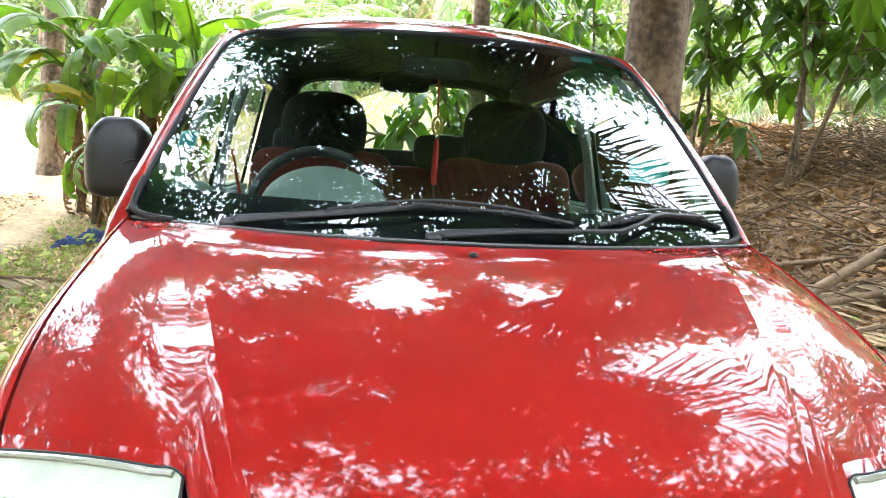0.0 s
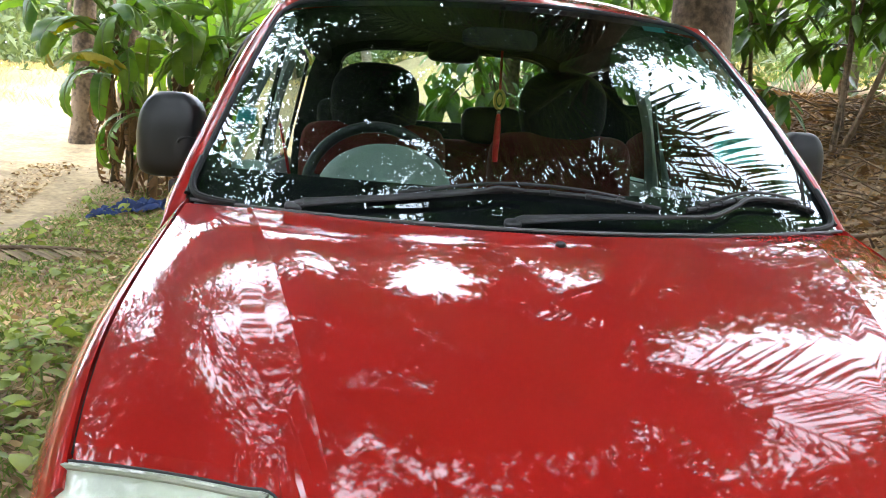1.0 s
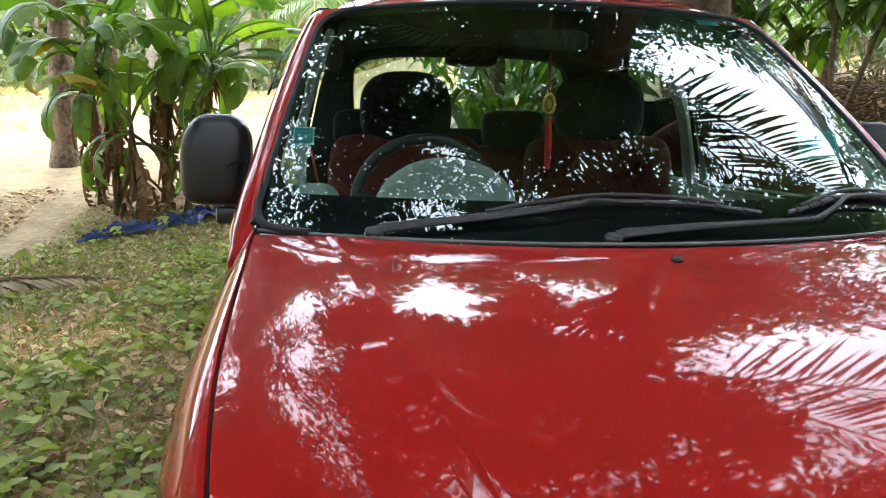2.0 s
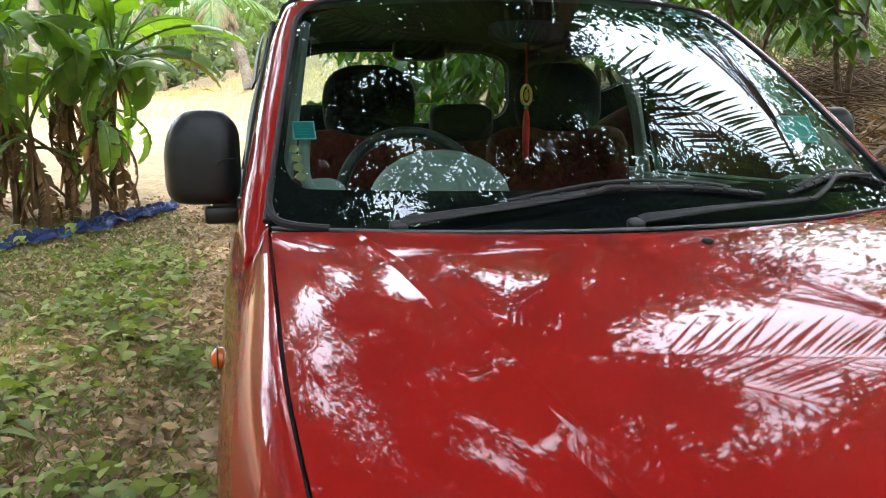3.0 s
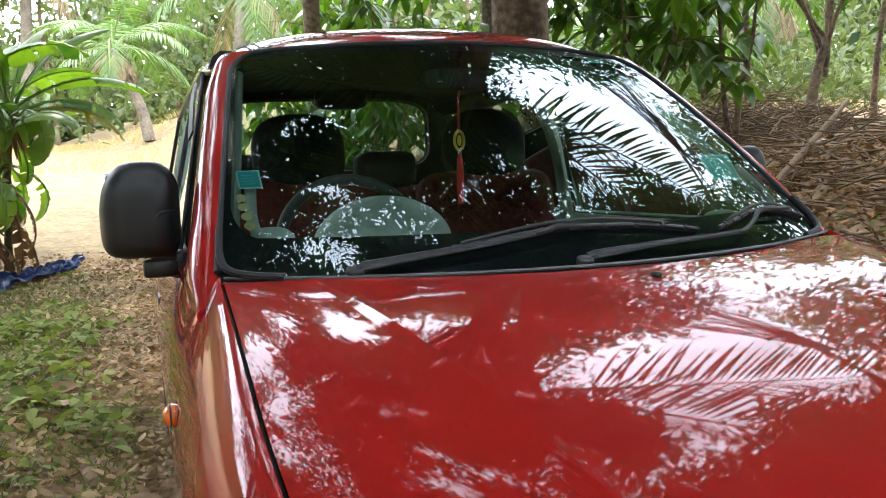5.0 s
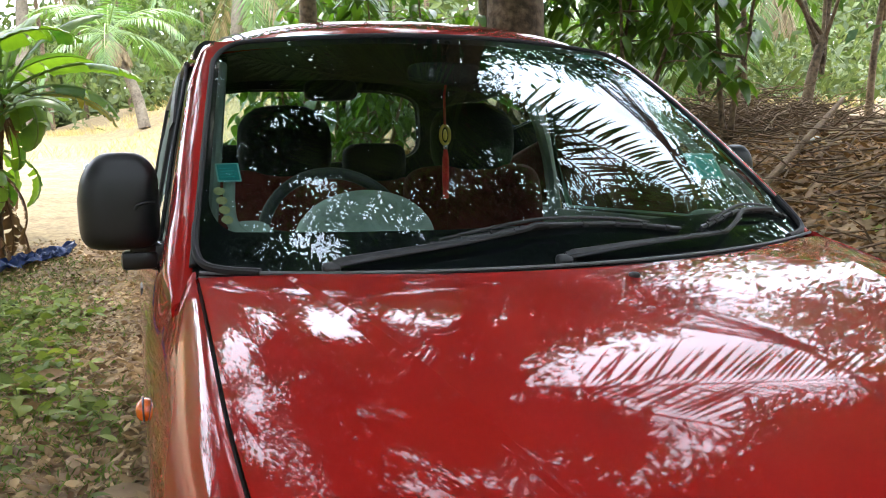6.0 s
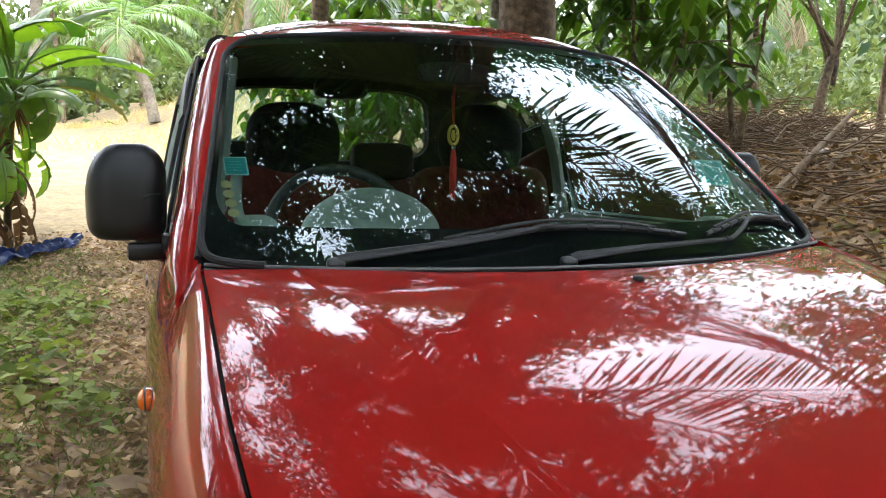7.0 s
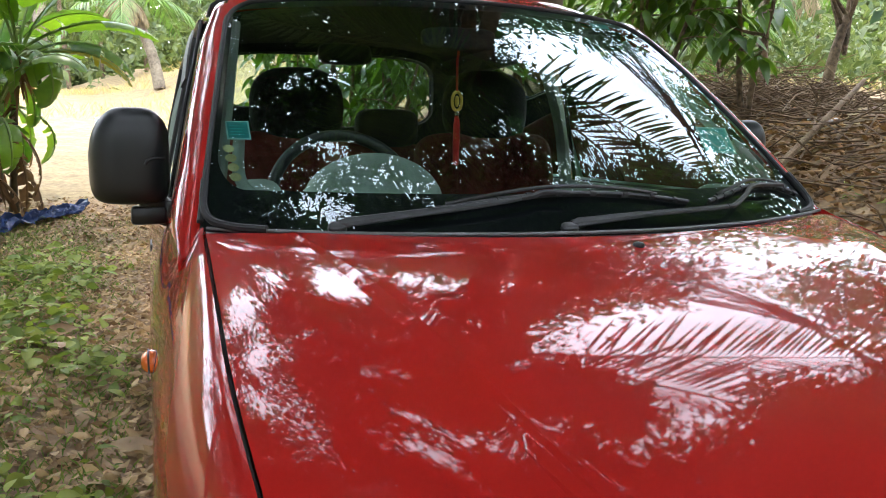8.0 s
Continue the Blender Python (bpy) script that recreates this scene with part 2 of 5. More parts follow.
def glass(u, v):
    """Windscreen: u from -1 to 1 across, v from 0 at its foot to 1 at the roof."""
    b = Vector((0.700 * u, -0.185 * (1 - u * u) + 0.015, 1.066 + 0.014 * u * u))
    t = Vector((0.592 * u, 0.600 + 0.09 * u * u, 1.604 - 0.026 * u * u))
    p = b.lerp(t, v)
    p.x += glass_shift(u, v)
    return p + Vector((0, -0.55, 0.83)) * 0.018 * 4 * v * (1 - v)


def on_glass(x, z, off=0.0):
    """The point of the windscreen at x and height z, off metres out of it."""
    v, u = (z - 1.07) / 0.53, x / 0.65
    for _ in range(6):
        u = (x - glass_shift(u, v)) / (0.700 + (0.592 - 0.700) * v)
        v += (z - glass(u, v).z) / 0.53
    p = glass(u, v)
    n = (glass(u + 0.01, v) - glass(u - 0.01, v)).cross(glass(u, v + 0.01) - glass(u, v - 0.01)).normalized()
    return p + n * off, n, u, v


def roof(u, v):
    t = glass(u, 1.0)
    y = t.y + v * (2.36 - t.y)
    d = y - t.y
    return Vector((u * (0.592 + 0.02 * min(1, d / 0.5)), y, t.z + 0.114 * (1 - math.exp(-d / 0.20)) * (1 - 0.55 * u ** 6) - 0.03 * max(0, d - 0.9) ** 2 - 0.012 * u * u))


def side_x(y, z):
    """Half width of the body's side at a height."""
    w = 0.818 - 0.56 * max(0, z - 0.78) ** 2 - 0.55 * max(0, 0.74 - z) ** 2
    w -= 0.014 * max(0.0, min(1.0, (2.0 - y) / 2.2))
    if y < -0.30:
        w -= 0.30 * (-0.30 - y) ** 2
    return w


def arch(y, y0, r, low):
    d = r * r - (y - y0) ** 2
    return max(low, 0.33 + math.sqrt(d)) if d > 0 else low


FRONT_AXLE, REAR_AXLE = -0.36, 2.62
truck = thing("pickup_truck", "glossy red double-cab pickup truck parked on leaf-strewn ground", "pickup truck")

# bonnet
ys = 48
EDGE = [1, 0.988, 0.97, 0.945, 0.915, 0.88, 0.84, 0.79, 0.73, 0.66, 0.58, 0.48, 0.37, 0.25, 0.12, 0]   # closer towards the rolled edge


def cols(y):
    outer = [crease_out(y) + (seam_x(y) - crease_out(y)) * e for e in EDGE]
    ridge = spread(crease_out(y), crease_in(y), 4)[1:]
    return [-x for x in outer + ridge] + spread(-crease_in(y), crease_in(y), 34)[1:] + ridge[-2::-1] + outer[::-1]


bm = bmesh.new()
rows = []
n_cols = len(cols(0))
for j in range(ys + 1):
    v = j / ys
    row = []
    for i in range(n_cols):
        x = cols(-0.1)[i]
        for _ in range(4):   # follow the creases along the length
            y = hood_rear(x) + (hood_front(x) - hood_rear(x)) * v
            x = cols(y)[i]
        row.append(bm.verts.new((x, y, hood_z(x, y) - (0.006 if j in (0, ys) else 0))))
    rows.append(row)
for a, b in zip(rows, rows[1:]):
    for i in range(n_cols - 1):
        bm.faces.new((a[i], b[i], b[i + 1], a[i + 1]))
bonnet = part("bonnet", thick(bm, 0.014), PAINT, truck, "glossy red bonnet with two creases", sharp=5)

# washer nozzle on the bonnet
b2 = superball((0.0, -0.297, hood_z(0, -0.297) + 0.002), (0.009, 0.011, 0.006), 0.8, 0.8, 14, 8)
part("washer_nozzle", b2, BLACK_PLASTIC, bonnet, "small black washer nozzle")


# fenders
def fender(u, v):
    """Flat beside the bonnet, rounded over the shoulder, then steep like the doors; cut out over the wheel."""
    y = 0.36 + (-0.735 - 0.36) * u
    zi = seam_z(min(y, 0)) if y < 0 else 1.082 + 0.06 * min(y, 0.2)
    xi = seam_x(y) + 0.006 if y < 0 else 0.706 + 0.06 * y
    low = arch(y, FRONT_AXLE, 0.40, 0.36)
    h = 0.25
    if v <= 0.6:
        a0 = radians(4)
        th = a0 + v / 0.6 * (math.pi / 2 - a0)
        z = zi - h * (math.cos(a0) - math.cos(th)) / math.cos(a0)
        x = xi + (side_x(y, z) - xi) * (math.sin(th) - math.sin(a0)) / (1 - math.sin(a0))
        k = max(0.0, min(1.0, (y - 0.02) / 0.30))          # runs over into the door's section
        if z < 1.066:
            x += (side_x(y, z) + 0.002 - x) * k * k * (3 - 2 * k)
    else:
        z = zi - h + (min(low, zi - h) - zi + h) * (v - 0.6) / 0.4
        x = side_x(y, z) + (0.002 if y > 0.2 else 0)
    return Vector((-x, y, max(z, low) if low > 0.37 else z))


def foot_limit(y, z):
    """How far out the pillar may reach at a height: it sinks into the fender a hand's width under its top."""
    row = [fender((0.36 - y) / 1.095, v) for v in spread(0, 0.6, 60)]
    top, x = row[0].z, -row[0].x
    if z >= top:
        return x + 0.053 + 2 * (z - top)
    x = -row[-1].x
    for p, q in zip(row, row[1:]):
        if p.z >= z > q.z:
            x = -(p.x + (q.x - p.x) * (p.z - z) / (p.z - q.z))
            break
    t = max(0.0, 1 - (top - z) / 0.10)
    return x - 0.008 + 0.061 * t * t


vs = spread(0, 0.6, 26) + spread(0.6, 1, 8)[1:]
bm = sheet(fender, spread(0, 1, 50), vs, flip=True)
other = mirrored(bm)
for b2 in (bm, other):
    part("fender", thick(b2, 0.010), PAINT, truck, "glossy red front fender", sharp=35)
# dark gaps beside the bonnet
for s in (-1, 1):
    path = [(s * (seam_x(y) + 0.004), y, seam_z(y) - 0.012) for y in spread(0.01, -0.69, 30)]
    part("bonnet_gap", tube(path, 0.005, 6), GAP, truck)
# side repeaters
for s in (-1, 1):
    lamp = part("side_repeater", superball((s * 0.804, 0.0, 0.848), (0.018, 0.028, 0.020), 0.9, 0.9, 18, 10), AMBER, truck, "orange side indicator lamp")
    part("bezel", superball((s * 0.808, 0.0, 0.848), (0.0035, 0.030, 0.0215), 0.8, 0.9, 18, 10), BLACK_PLASTIC, lamp)

# windscreen, its black border and rubber seal
us, vv = spread(-1, 1, 41), spread(0, 1, 25)
ws = part("windscreen", sheet(glass, us, vv), GLASS, truck, "green-tinted windscreen reflecting trees and sky")
ws.visible_shadow = False


def border(u, v):
    p = glass(u, v)
    return p + Vector((0, 0.55, -0.83)) * 0.005


bm = sheet(border, us, spread(0, 0.13, 5))
sheet(border, us, spread(0.955, 1, 4), bm=bm)
sheet(border, spread(-1, -0.974, 3), spread(0.13, 0.955, 20), bm=bm)
sheet(border, spread(0.974, 1, 3), spread(0.13, 0.955, 20), bm=bm)
for s in (-1, 1):
    for k in range(10):                   # rounded inner corners at the foot
        a0, a1 = math.pi / 2 * k / 10, math.pi / 2 * (k + 1) / 10
        q = [(s * 0.975, 0.128), (s * (0.975 - 0.09 * (1 - math.cos(a0))), 0.128 + 0.13 * (1 - math.sin(a0))), (s * (0.975 - 0.09 * (1 - math.cos(a1))), 0.128 + 0.13 * (1 - math.sin(a1)))]
        bm.faces.new([bm.verts.new(border(u, v)) for u, v in q])
part("glass_border", bm, FRIT, truck)
def corner(s, th):
    return s * (0.87 + 0.13 * math.cos(th)), 0.86 + 0.14 * math.sin(th)


arc = spread(0, math.pi / 2, 10)
path = [glass(-1, v) for v in spread(0.02, 0.85, 20)] + [glass(*corner(-1, a)) for a in arc] + [glass(u, 1.0) for u in spread(-0.86, 0.86, 28)]
path += [glass(*corner(1, a)) for a in arc[::-1]] + [glass(1, v) for v in spread(0.85, 0.02, 20)]
part("windscreen_seal", tube(bend(path, 1), 0.0065, 8), RUBBER, truck)
for s in (-1, 1):                         # painted corner pieces above the rounded glass
    bm = bmesh.new()
    out = Vector((0, -0.55, 0.83)) * 0.003
    edge = [bm.verts.new(glass(*corner(s, a)) + out) for a in arc]
    rim = [bm.verts.new(glass(s, v) + out) for v in spread(0.86, 1, 6)] + [bm.verts.new(glass(u, 1) + out) for u in spread(s, s * 0.87, 5)[1:]]
    for k in range(9):
        bm.faces.new((edge[k], edge[k + 1], rim[k + 1], rim[k]) if s > 0 else (edge[k + 1], edge[k], rim[k], rim[k + 1]))
    part("roof_corner", thick(bm, 0.003), PAINT, truck)
for s in (-1, 1):                         # the seal bends round the lower corners of the glass
    low_corner = bend([glass(s, 0.14), glass(s * 0.996, 0.06), glass(s * 0.972, 0.018), glass(s * 0.92, 0.004), glass(s * 0.84, 0.0)], 6)
    part("corner_seal", tube([p + Vector((0, -0.004, 0.006)) for p in low_corner], 0.0075, 8), RUBBER, truck)
    inner = bend([on_glass(s * x, z, -0.022)[0] for x, z in ((0.624, 1.262), (0.634, 1.21), (0.634, 1.178), (0.618, 1.156), (0.586, 1.146), (0.54, 1.142))], 6)
    part("dash_corner_trim", tube(inner, [0.006] + [0.012] * (len(inner) - 2) + [0.006], 10, flat=0.6), GREY_TRIM, truck, "pale grey-green curved dashboard corner trim")
# cowl under the wipers
bm = sheet(lambda u, v: Vector((0.70 * u, hood_rear(0.70 * u) - 0.03 + 0.10 * v, 1.052 + 0.016 * v + 0.006 * u * u)), us, spread(0, 1, 4))
cowl = part("cowl", thick(bm, 0.01), BLACK_PLASTIC, truck, "black plastic cowl")
bm = tube([(x, hood_rear(x) + 0.012, 1.081 - 0.004 * (1 - (x / 0.7) ** 2)) for x in spread(-0.70, 0.70, 40)], 0.0036, 8)
part("cowl_seal", bm, SEAL_GREY, truck)
for i in range(22):
    x = -0.10 + i * 0.009
    part("cowl_slot", box((0.005, 0.022, 0.003), (x, hood_rear(x) + 0.055, 1.0685), 0), GAP, cowl)

# roof with two drip channels
roof_ob = part("roof", thick(sheet(roof, spread(-1, 1, 45), [0, 0.01, 0.025, 0.045, 0.07, 0.1, 0.14, 0.19] + spread(0.26, 1, 14)), 0.014), PAINT, truck, "glossy red roof panel", sharp=35)
for s in (-1, 1):
    for u in (0.855, 0.895):
        path = [roof(s * u, v) + Vector((0, 0, 0.0008)) for v in [0.004, 0.02, 0.04, 0.07, 0.1, 0.16, 0.25] + spread(0.35, 1, 8)]
        part("roof_channel", tube(path, 0.0024, 6), RUBBER, roof_ob)
part("headliner", sheet(lambda u, v: roof(u * 0.97, 0.06 + 0.93 * v) - Vector((0, 0, 0.04)), spread(-1, 1, 17), spread(0, 1, 14)), LINING, truck)

# pillars and roof rails: quarter-round shells that run from the glass edge on along the roof
def pillar(s):
    feet = spread(-0.06, 1, 30)
    line = [glass(s, v) for v in feet] + [roof(s, v) for v in [0.02, 0.05, 0.09, 0.14, 0.2] + spread(0.3, 1, 8)]
    def shell(u, v):
        i = min(len(line) - 2, int(u * (len(line) - 1) + 1e-6))
        k = u * (len(line) - 1) - i
        p = line[i].lerp(line[i + 1], k)
        t = max(0.0, min(1.0, (p.y - 0.52) / 0.30))
        t = t * t * (3 - 2 * t)
        f = max(0.0, min(1.0, 1 - (p.z - 1.05) / 0.15))      # widens at the foot to run into the fender
        f = f * f * (3 - 2 * f)
        nrm = Vector((0, -0.62 * (1 - t) * (1 - f), 0.78 + 0.22 * t)).normalized()
        a, b, th = 0.058 - 0.020 * t + 0.034 * f, 0.060 - 0.005 * t + 0.12 * f, v * math.pi / 2
        q = p + Vector((s, 0, 0)) * a * math.sin(th) - nrm * b * (1 - math.cos(th)) + nrm * (0.004 - 0.010 * f)
        if q.y < 0.36:
            q.x = s * min(abs(q.x), foot_limit(q.y, q.z))
        return q
    return thick(sheet(shell, spread(0, 1, len(line)), spread(0, 1, 12), flip=s > 0), 0.005)


for s in (-1, 1):
    part("roof_pillar", pillar(s), PAINT, truck, "glossy red windscreen pillar")
    trim = [glass(s * 0.965, v) + Vector((0, 0.025, -0.045)) for v in spread(0.10, 0.98, 14)]
    rail = [Vector((s * 0.592, y, 1.562 + 0.012 * min(1, (y - 0.8) * 2))) for y in spread(0.8, 2.34, 8)]
    part("inner_pillar_trim", tube(trim, 0.012, 8), GREY_TRIM, truck, "pale grey inner pillar trim")
    part("inner_roof_rail", tube(rail, 0.044, 10), LINING, truck)

# doors: lower panel, frame, pane, handle
def door(y0, y1, s, front):
    ob = new("door")
    ob.parent = truck
    def skin(u, v):
        y, z = y0 + (y1 - y0) * u, 1.068 + (0.36 - 1.068) * v
        low = arch(y, REAR_AXLE, 0.42, 0.36)
        z = max(z, low)
        return Vector((s * (side_x(y, z) - 0.012 - (0.006 if v in (0, 1) or u in (0, 1) else 0)), y, z))
    us2 = [0, 0.012] + spread(0.03, 0.97, 18) + [0.988, 1]
    bm = sheet(skin, us2, [0, 0.02] + spread(0.05, 1, 16), flip=s < 0)
    part("door_panel", thick(bm, 0.012), PAINT, ob, "glossy red door panel")
    top = lambda y: Vector((s * (0.648 + 0.01 * (y - 1.2) ** 2), y, 1.555 - 0.03 * (y - 1.2) ** 2))
    belt = lambda y: Vector((s * (side_x(y, 1.068) - 0.012), y, 1.075))
    if front:
        f0 = Vector((s * 0.758, y0 + 0.07, 1.09))
        front_edge = [f0, Vector((s * 0.712, 0.55, 1.31)), Vector((s * 0.672, 0.74, 1.46)), top(0.90)]
    else:
        front_edge = [belt(y0 + 0.02), top(y0 + 0.02)]
    rear_edge = [belt(y1 - 0.02), top(y1 - 0.06)]
    loop = bend(front_edge, 5) + [top(y) for y in spread(front_edge[-1].y + 0.05, y1 - 0.07, 10)] + bend(rear_edge[::-1], 4)
    nf = len(bend(front_edge, 5))
    part("window_frame", tube(loop[nf - 1:], 0.008, 10), BLACK_PLASTIC, ob)
    part("window_seal", tube(loop[:nf], 0.005, 8), RUBBER, ob)
    # pane
    fe, re = bend(front_edge, 8), bend(rear_edge, 8)
    def pane(u, v):
        a = fe[min(len(fe) - 1, int(v * (len(fe) - 1)))]
        b = re[min(len(re) - 1, int(v * (len(re) - 1)))]
        return a.lerp(b, u)
    pn = part("window_pane", sheet(pane, spread(0, 1, 9), spread(0, 1, 9)), SIDE_GLASS, ob)
    pn.visible_shadow = False
    part("belt_strip", tube([belt(y) + Vector((s * 0.006, 0, 0)) for y in spread(y0 + 0.03, y1 - 0.03, 10)], 0.011, 8), RUBBER, ob)
    hy = y1 - 0.16
    part("door_handle", box((0.022, 0.15, 0.028), (s * (side_x(hy, 0.9) - 0.008), hy, 0.90), 0.008), BLACK_PLASTIC, ob, "black door handle")
    return ob


for s in (-1, 1):
    fdoor = door(0.37, 1.32, s, True)
    door(1.33, 2.30, s, False)
    # rain visor along the door's upper edge
    path = bend([(s * 0.712, 0.462, 1.372), (s * 0.706, 0.52, 1.405), (s * 0.694, 0.62, 1.462), (s * 0.678, 0.76, 1.515)], 5)
    bm = bmesh.new()
    a = [bm.verts.new(p) for p in path]
    b = [bm.verts.new(p + Vector((s * 0.010, 0.012, -0.020))) for p in path]
    for i in range(len(path) - 1):
        bm.faces.new((a[i], a[i + 1], b[i + 1], b[i]))
    part("rain_visor", thick(bm, 0.005), BLACK_PLASTIC, fdoor, "smoked black rain visor")
    if s < 0:
        part("seat_belt", box((0.006, 0.045, 0.22), (s * 0.64, 1.22, 1.13), 0.002, Matrix.Rotation(s * 0.2, 4, "Y")), RED_THREAD, truck, "red seat belt strap")

    part("inner_door_post", tube(bend([(s * 0.735, 1.33, 1.02), (s * 0.70, 1.335, 1.30), (s * 0.615, 1.34, 1.555)], 5), 0.026, 8), GREY_TRIM, truck, "pale grey inner door post trim")

# door mirrors
for s in (-1, 1):
    mir = new("door_mirror")
    mir.parent = truck
    bm = superball((0, 0, 0), (0.083, 0.072, 0.104), 0.36, 0.55, 44, 32)
    for v in bm.verts:                     # flat at the back, slightly narrower at the top, rounder outward
        if v.co.y > 0.030:
            v.co.y = 0.030 + (v.co.y - 0.030) * 0.15
        h = max(0.0, v.co.z / 0.104)
        if h > 0:                          # domed top
            v.co.x *= 1 - 0.38 * h ** 3
            v.co.y *= 1 - 0.30 * h ** 3
            v.co.x += 0.006 * h
        v.co.z += -0.012 * max(0, -v.co.x / 0.083) ** 2 * (1 if v.co.z > 0 else -0.3)
        v.co.y += 0.03 * max(0, -v.co.x / 0.083) ** 2
    bmesh.ops.transform(bm, matrix=Matrix.Translation((-0.836, 0.405, 1.200)), verts=bm.verts[:])
    if s > 0:
        bm = mirrored(bm)
    part("mirror_housing", bm, BLACK_PLASTIC, mir, "grained black mirror housing", sharp=60)
    part("mirror_glass", box((0.135, 0.004, 0.165), (s * 0.836, 0.4425, 1.200), 0.001), CHROME, mir)
    part("pivot_groove", tube(bend([(s * 0.764, 0.350, 1.196), (s * 0.782, 0.338, 1.196), (s * 0.797, 0.332, 1.192), (s * 0.803, 0.333, 1.183)], 4), 0.0035, 6), RUBBER, mir)
    part("mirror_foot", box((0.075, 0.055, 0.040), (s * 0.800, 0.405, 1.070), 0.009), BLACK_PLASTIC, mir)
    part("mirror_neck", box((0.055, 0.045, 0.030), (s * 0.792, 0.405, 1.097), 0.008), BLACK_PLASTIC, mir)
    part("mirror_bracket", box((0.05, 0.09, 0.06), (s * 0.757, 0.43, 1.075), 0.012), BLACK_PLASTIC, mir)

    if s > 0:                              # this one is folded in and looks smaller
        mir.matrix_world = Matrix.Translation((0.79, 0.405, 1.20)) @ Matrix.Scale(0.76, 4) @ Matrix.Translation((-0.826, -0.405, -1.175))

# wipers
def bar(path, widths, heights, bm=None):
    """Flat channel bar on the windscreen: width along the glass, chamfered ridge on top. path: (x, z, height over the glass)."""
    bm = bm or bmesh.new()
    pts = []
    for x, z, off in path:
        p, n, _, _ = on_glass(x, z, off)
        pts.append((p, n))
    rings = []
    for i, (p, n) in enumerate(pts):
        t = (pts[min(i + 1, len(pts) - 1)][0] - pts[max(i - 1, 0)][0]).normalized()
        side = t.cross(n).normalized()
        w, h = widths[i] / 2, heights[i]
        prof = ((-w, 0), (w, 0), (w, h * 0.55), (w * 0.55, h), (-w * 0.55, h), (-w, h * 0.55))
        rings.append([bm.verts.new(p + side * a + n * b) for a, b in prof])
    for a, b in zip(rings, rings[1:]):
        for k in range(6):
            bm.faces.new((a[k], a[(k + 1) % 6], b[(k + 1) % 6], b[k]))
    bm.faces.new(rings[0][::-1])
    bm.faces.new(rings[-1])
    return bm


def along(points, n):
    """Points evenly spread over a bent line through (x, z)."""
    return [(p.x, p.y) for p in bend([(x, z, 0) for x, z in points], n)]


def wiper(pivot, arm, hook, blade):
    ob = new("wiper")
    ob.parent = truck
    root = on_glass(*pivot, 0.0)[0]
    turn = Matrix.Rotation(radians(30), 4, "X")
    part("pivot_cap", superball(root + Vector((-0.006, -0.012, 0.004)), (0.017, 0.012, 0.009), 0.6, 0.7, 18, 12, turn), WIPER_BLACK, ob, "rounded black pivot cap")
    part("pivot_joint", bar([(pivot[0], pivot[1], 0.010), (pivot[0] + 0.018, pivot[1] + 0.002, 0.012)], [0.016, 0.021], [0.009, 0.010]), WIPER_BLACK, ob)
    line = along(arm, 5)
    n = len(line)
    part("wiper_arm", bar([(x, z, 0.013 + 0.008 * i / n) for i, (x, z) in enumerate(line)], [0.021 - 0.012 * (i / n) ** 0.8 for i in range(n)], [0.008 - 0.003 * i / n for i in range(n)]), WIPER_BLACK, ob, "satin black wiper arm", sharp=20)
    line = along(hook, 5)
    part("arm_hook", bar([(x, z, 0.021) for x, z in line], [0.010] * len(line), [0.006] * len(line)), WIPER_BLACK, ob)
    line = along(blade, 7)
    n = len(line)
    part("blade_rubber", bar([(x, z, 0.001) for x, z in line], [0.005] * n, [0.008] * n), RUBBER, ob)
    part("blade_spine", bar([(x, z, 0.009) for x, z in line], [0.008] * n, [0.003] * n), WIPER_BLACK, ob)
    a, b = int(n * 0.12), int(n * 0.88)
    bow = line[a:b]
    part("blade_bow", bar([(x, z + 0.004, 0.010 + 0.010 * math.sin(math.pi * i / (len(bow) - 1))) for i, (x, z) in enumerate(bow)], [0.007] * len(bow), [0.004] * len(bow)), WIPER_BLACK, ob)
    for k in range(2, n - 2, 3):
        (x, z), (x2, z2) = line[k], line[k + 1]
        part("blade_claw", bar([(x, z, 0.006), (x + (x2 - x) * 0.5, z + (z2 - z) * 0.5, 0.006)], [0.012, 0.012], [0.008, 0.008]), WIPER_BLACK, ob)
    return ob


WIPER_BLACK = material("satin_black_wiper_metal", (0.03, 0.031, 0.033), rough=0.42, var=0.25, scale=50)
wiper((-0.478, 1.082), [(-0.465, 1.084), (-0.35, 1.096), (-0.241, 1.106), (-0.139, 1.117)], [(-0.139, 1.117), (-0.112, 1.121), (-0.088, 1.127), (-0.037, 1.125)], [(-0.34, 1.104), (-0.20, 1.122), (-0.054, 1.134), (0.114, 1.129), (0.245, 1.113)])
wiper((-0.058, 1.078), [(-0.042, 1.080), (0.05, 1.085), (0.133, 1.088), (0.33, 1.092)], [(0.33, 1.092), (0.352, 1.093), (0.41, 1.111), (0.462, 1.128), (0.573, 1.126)], [(0.306, 1.112), (0.38, 1.124), (0.47, 1.137), (0.573, 1.131), (0.636, 1.114)])

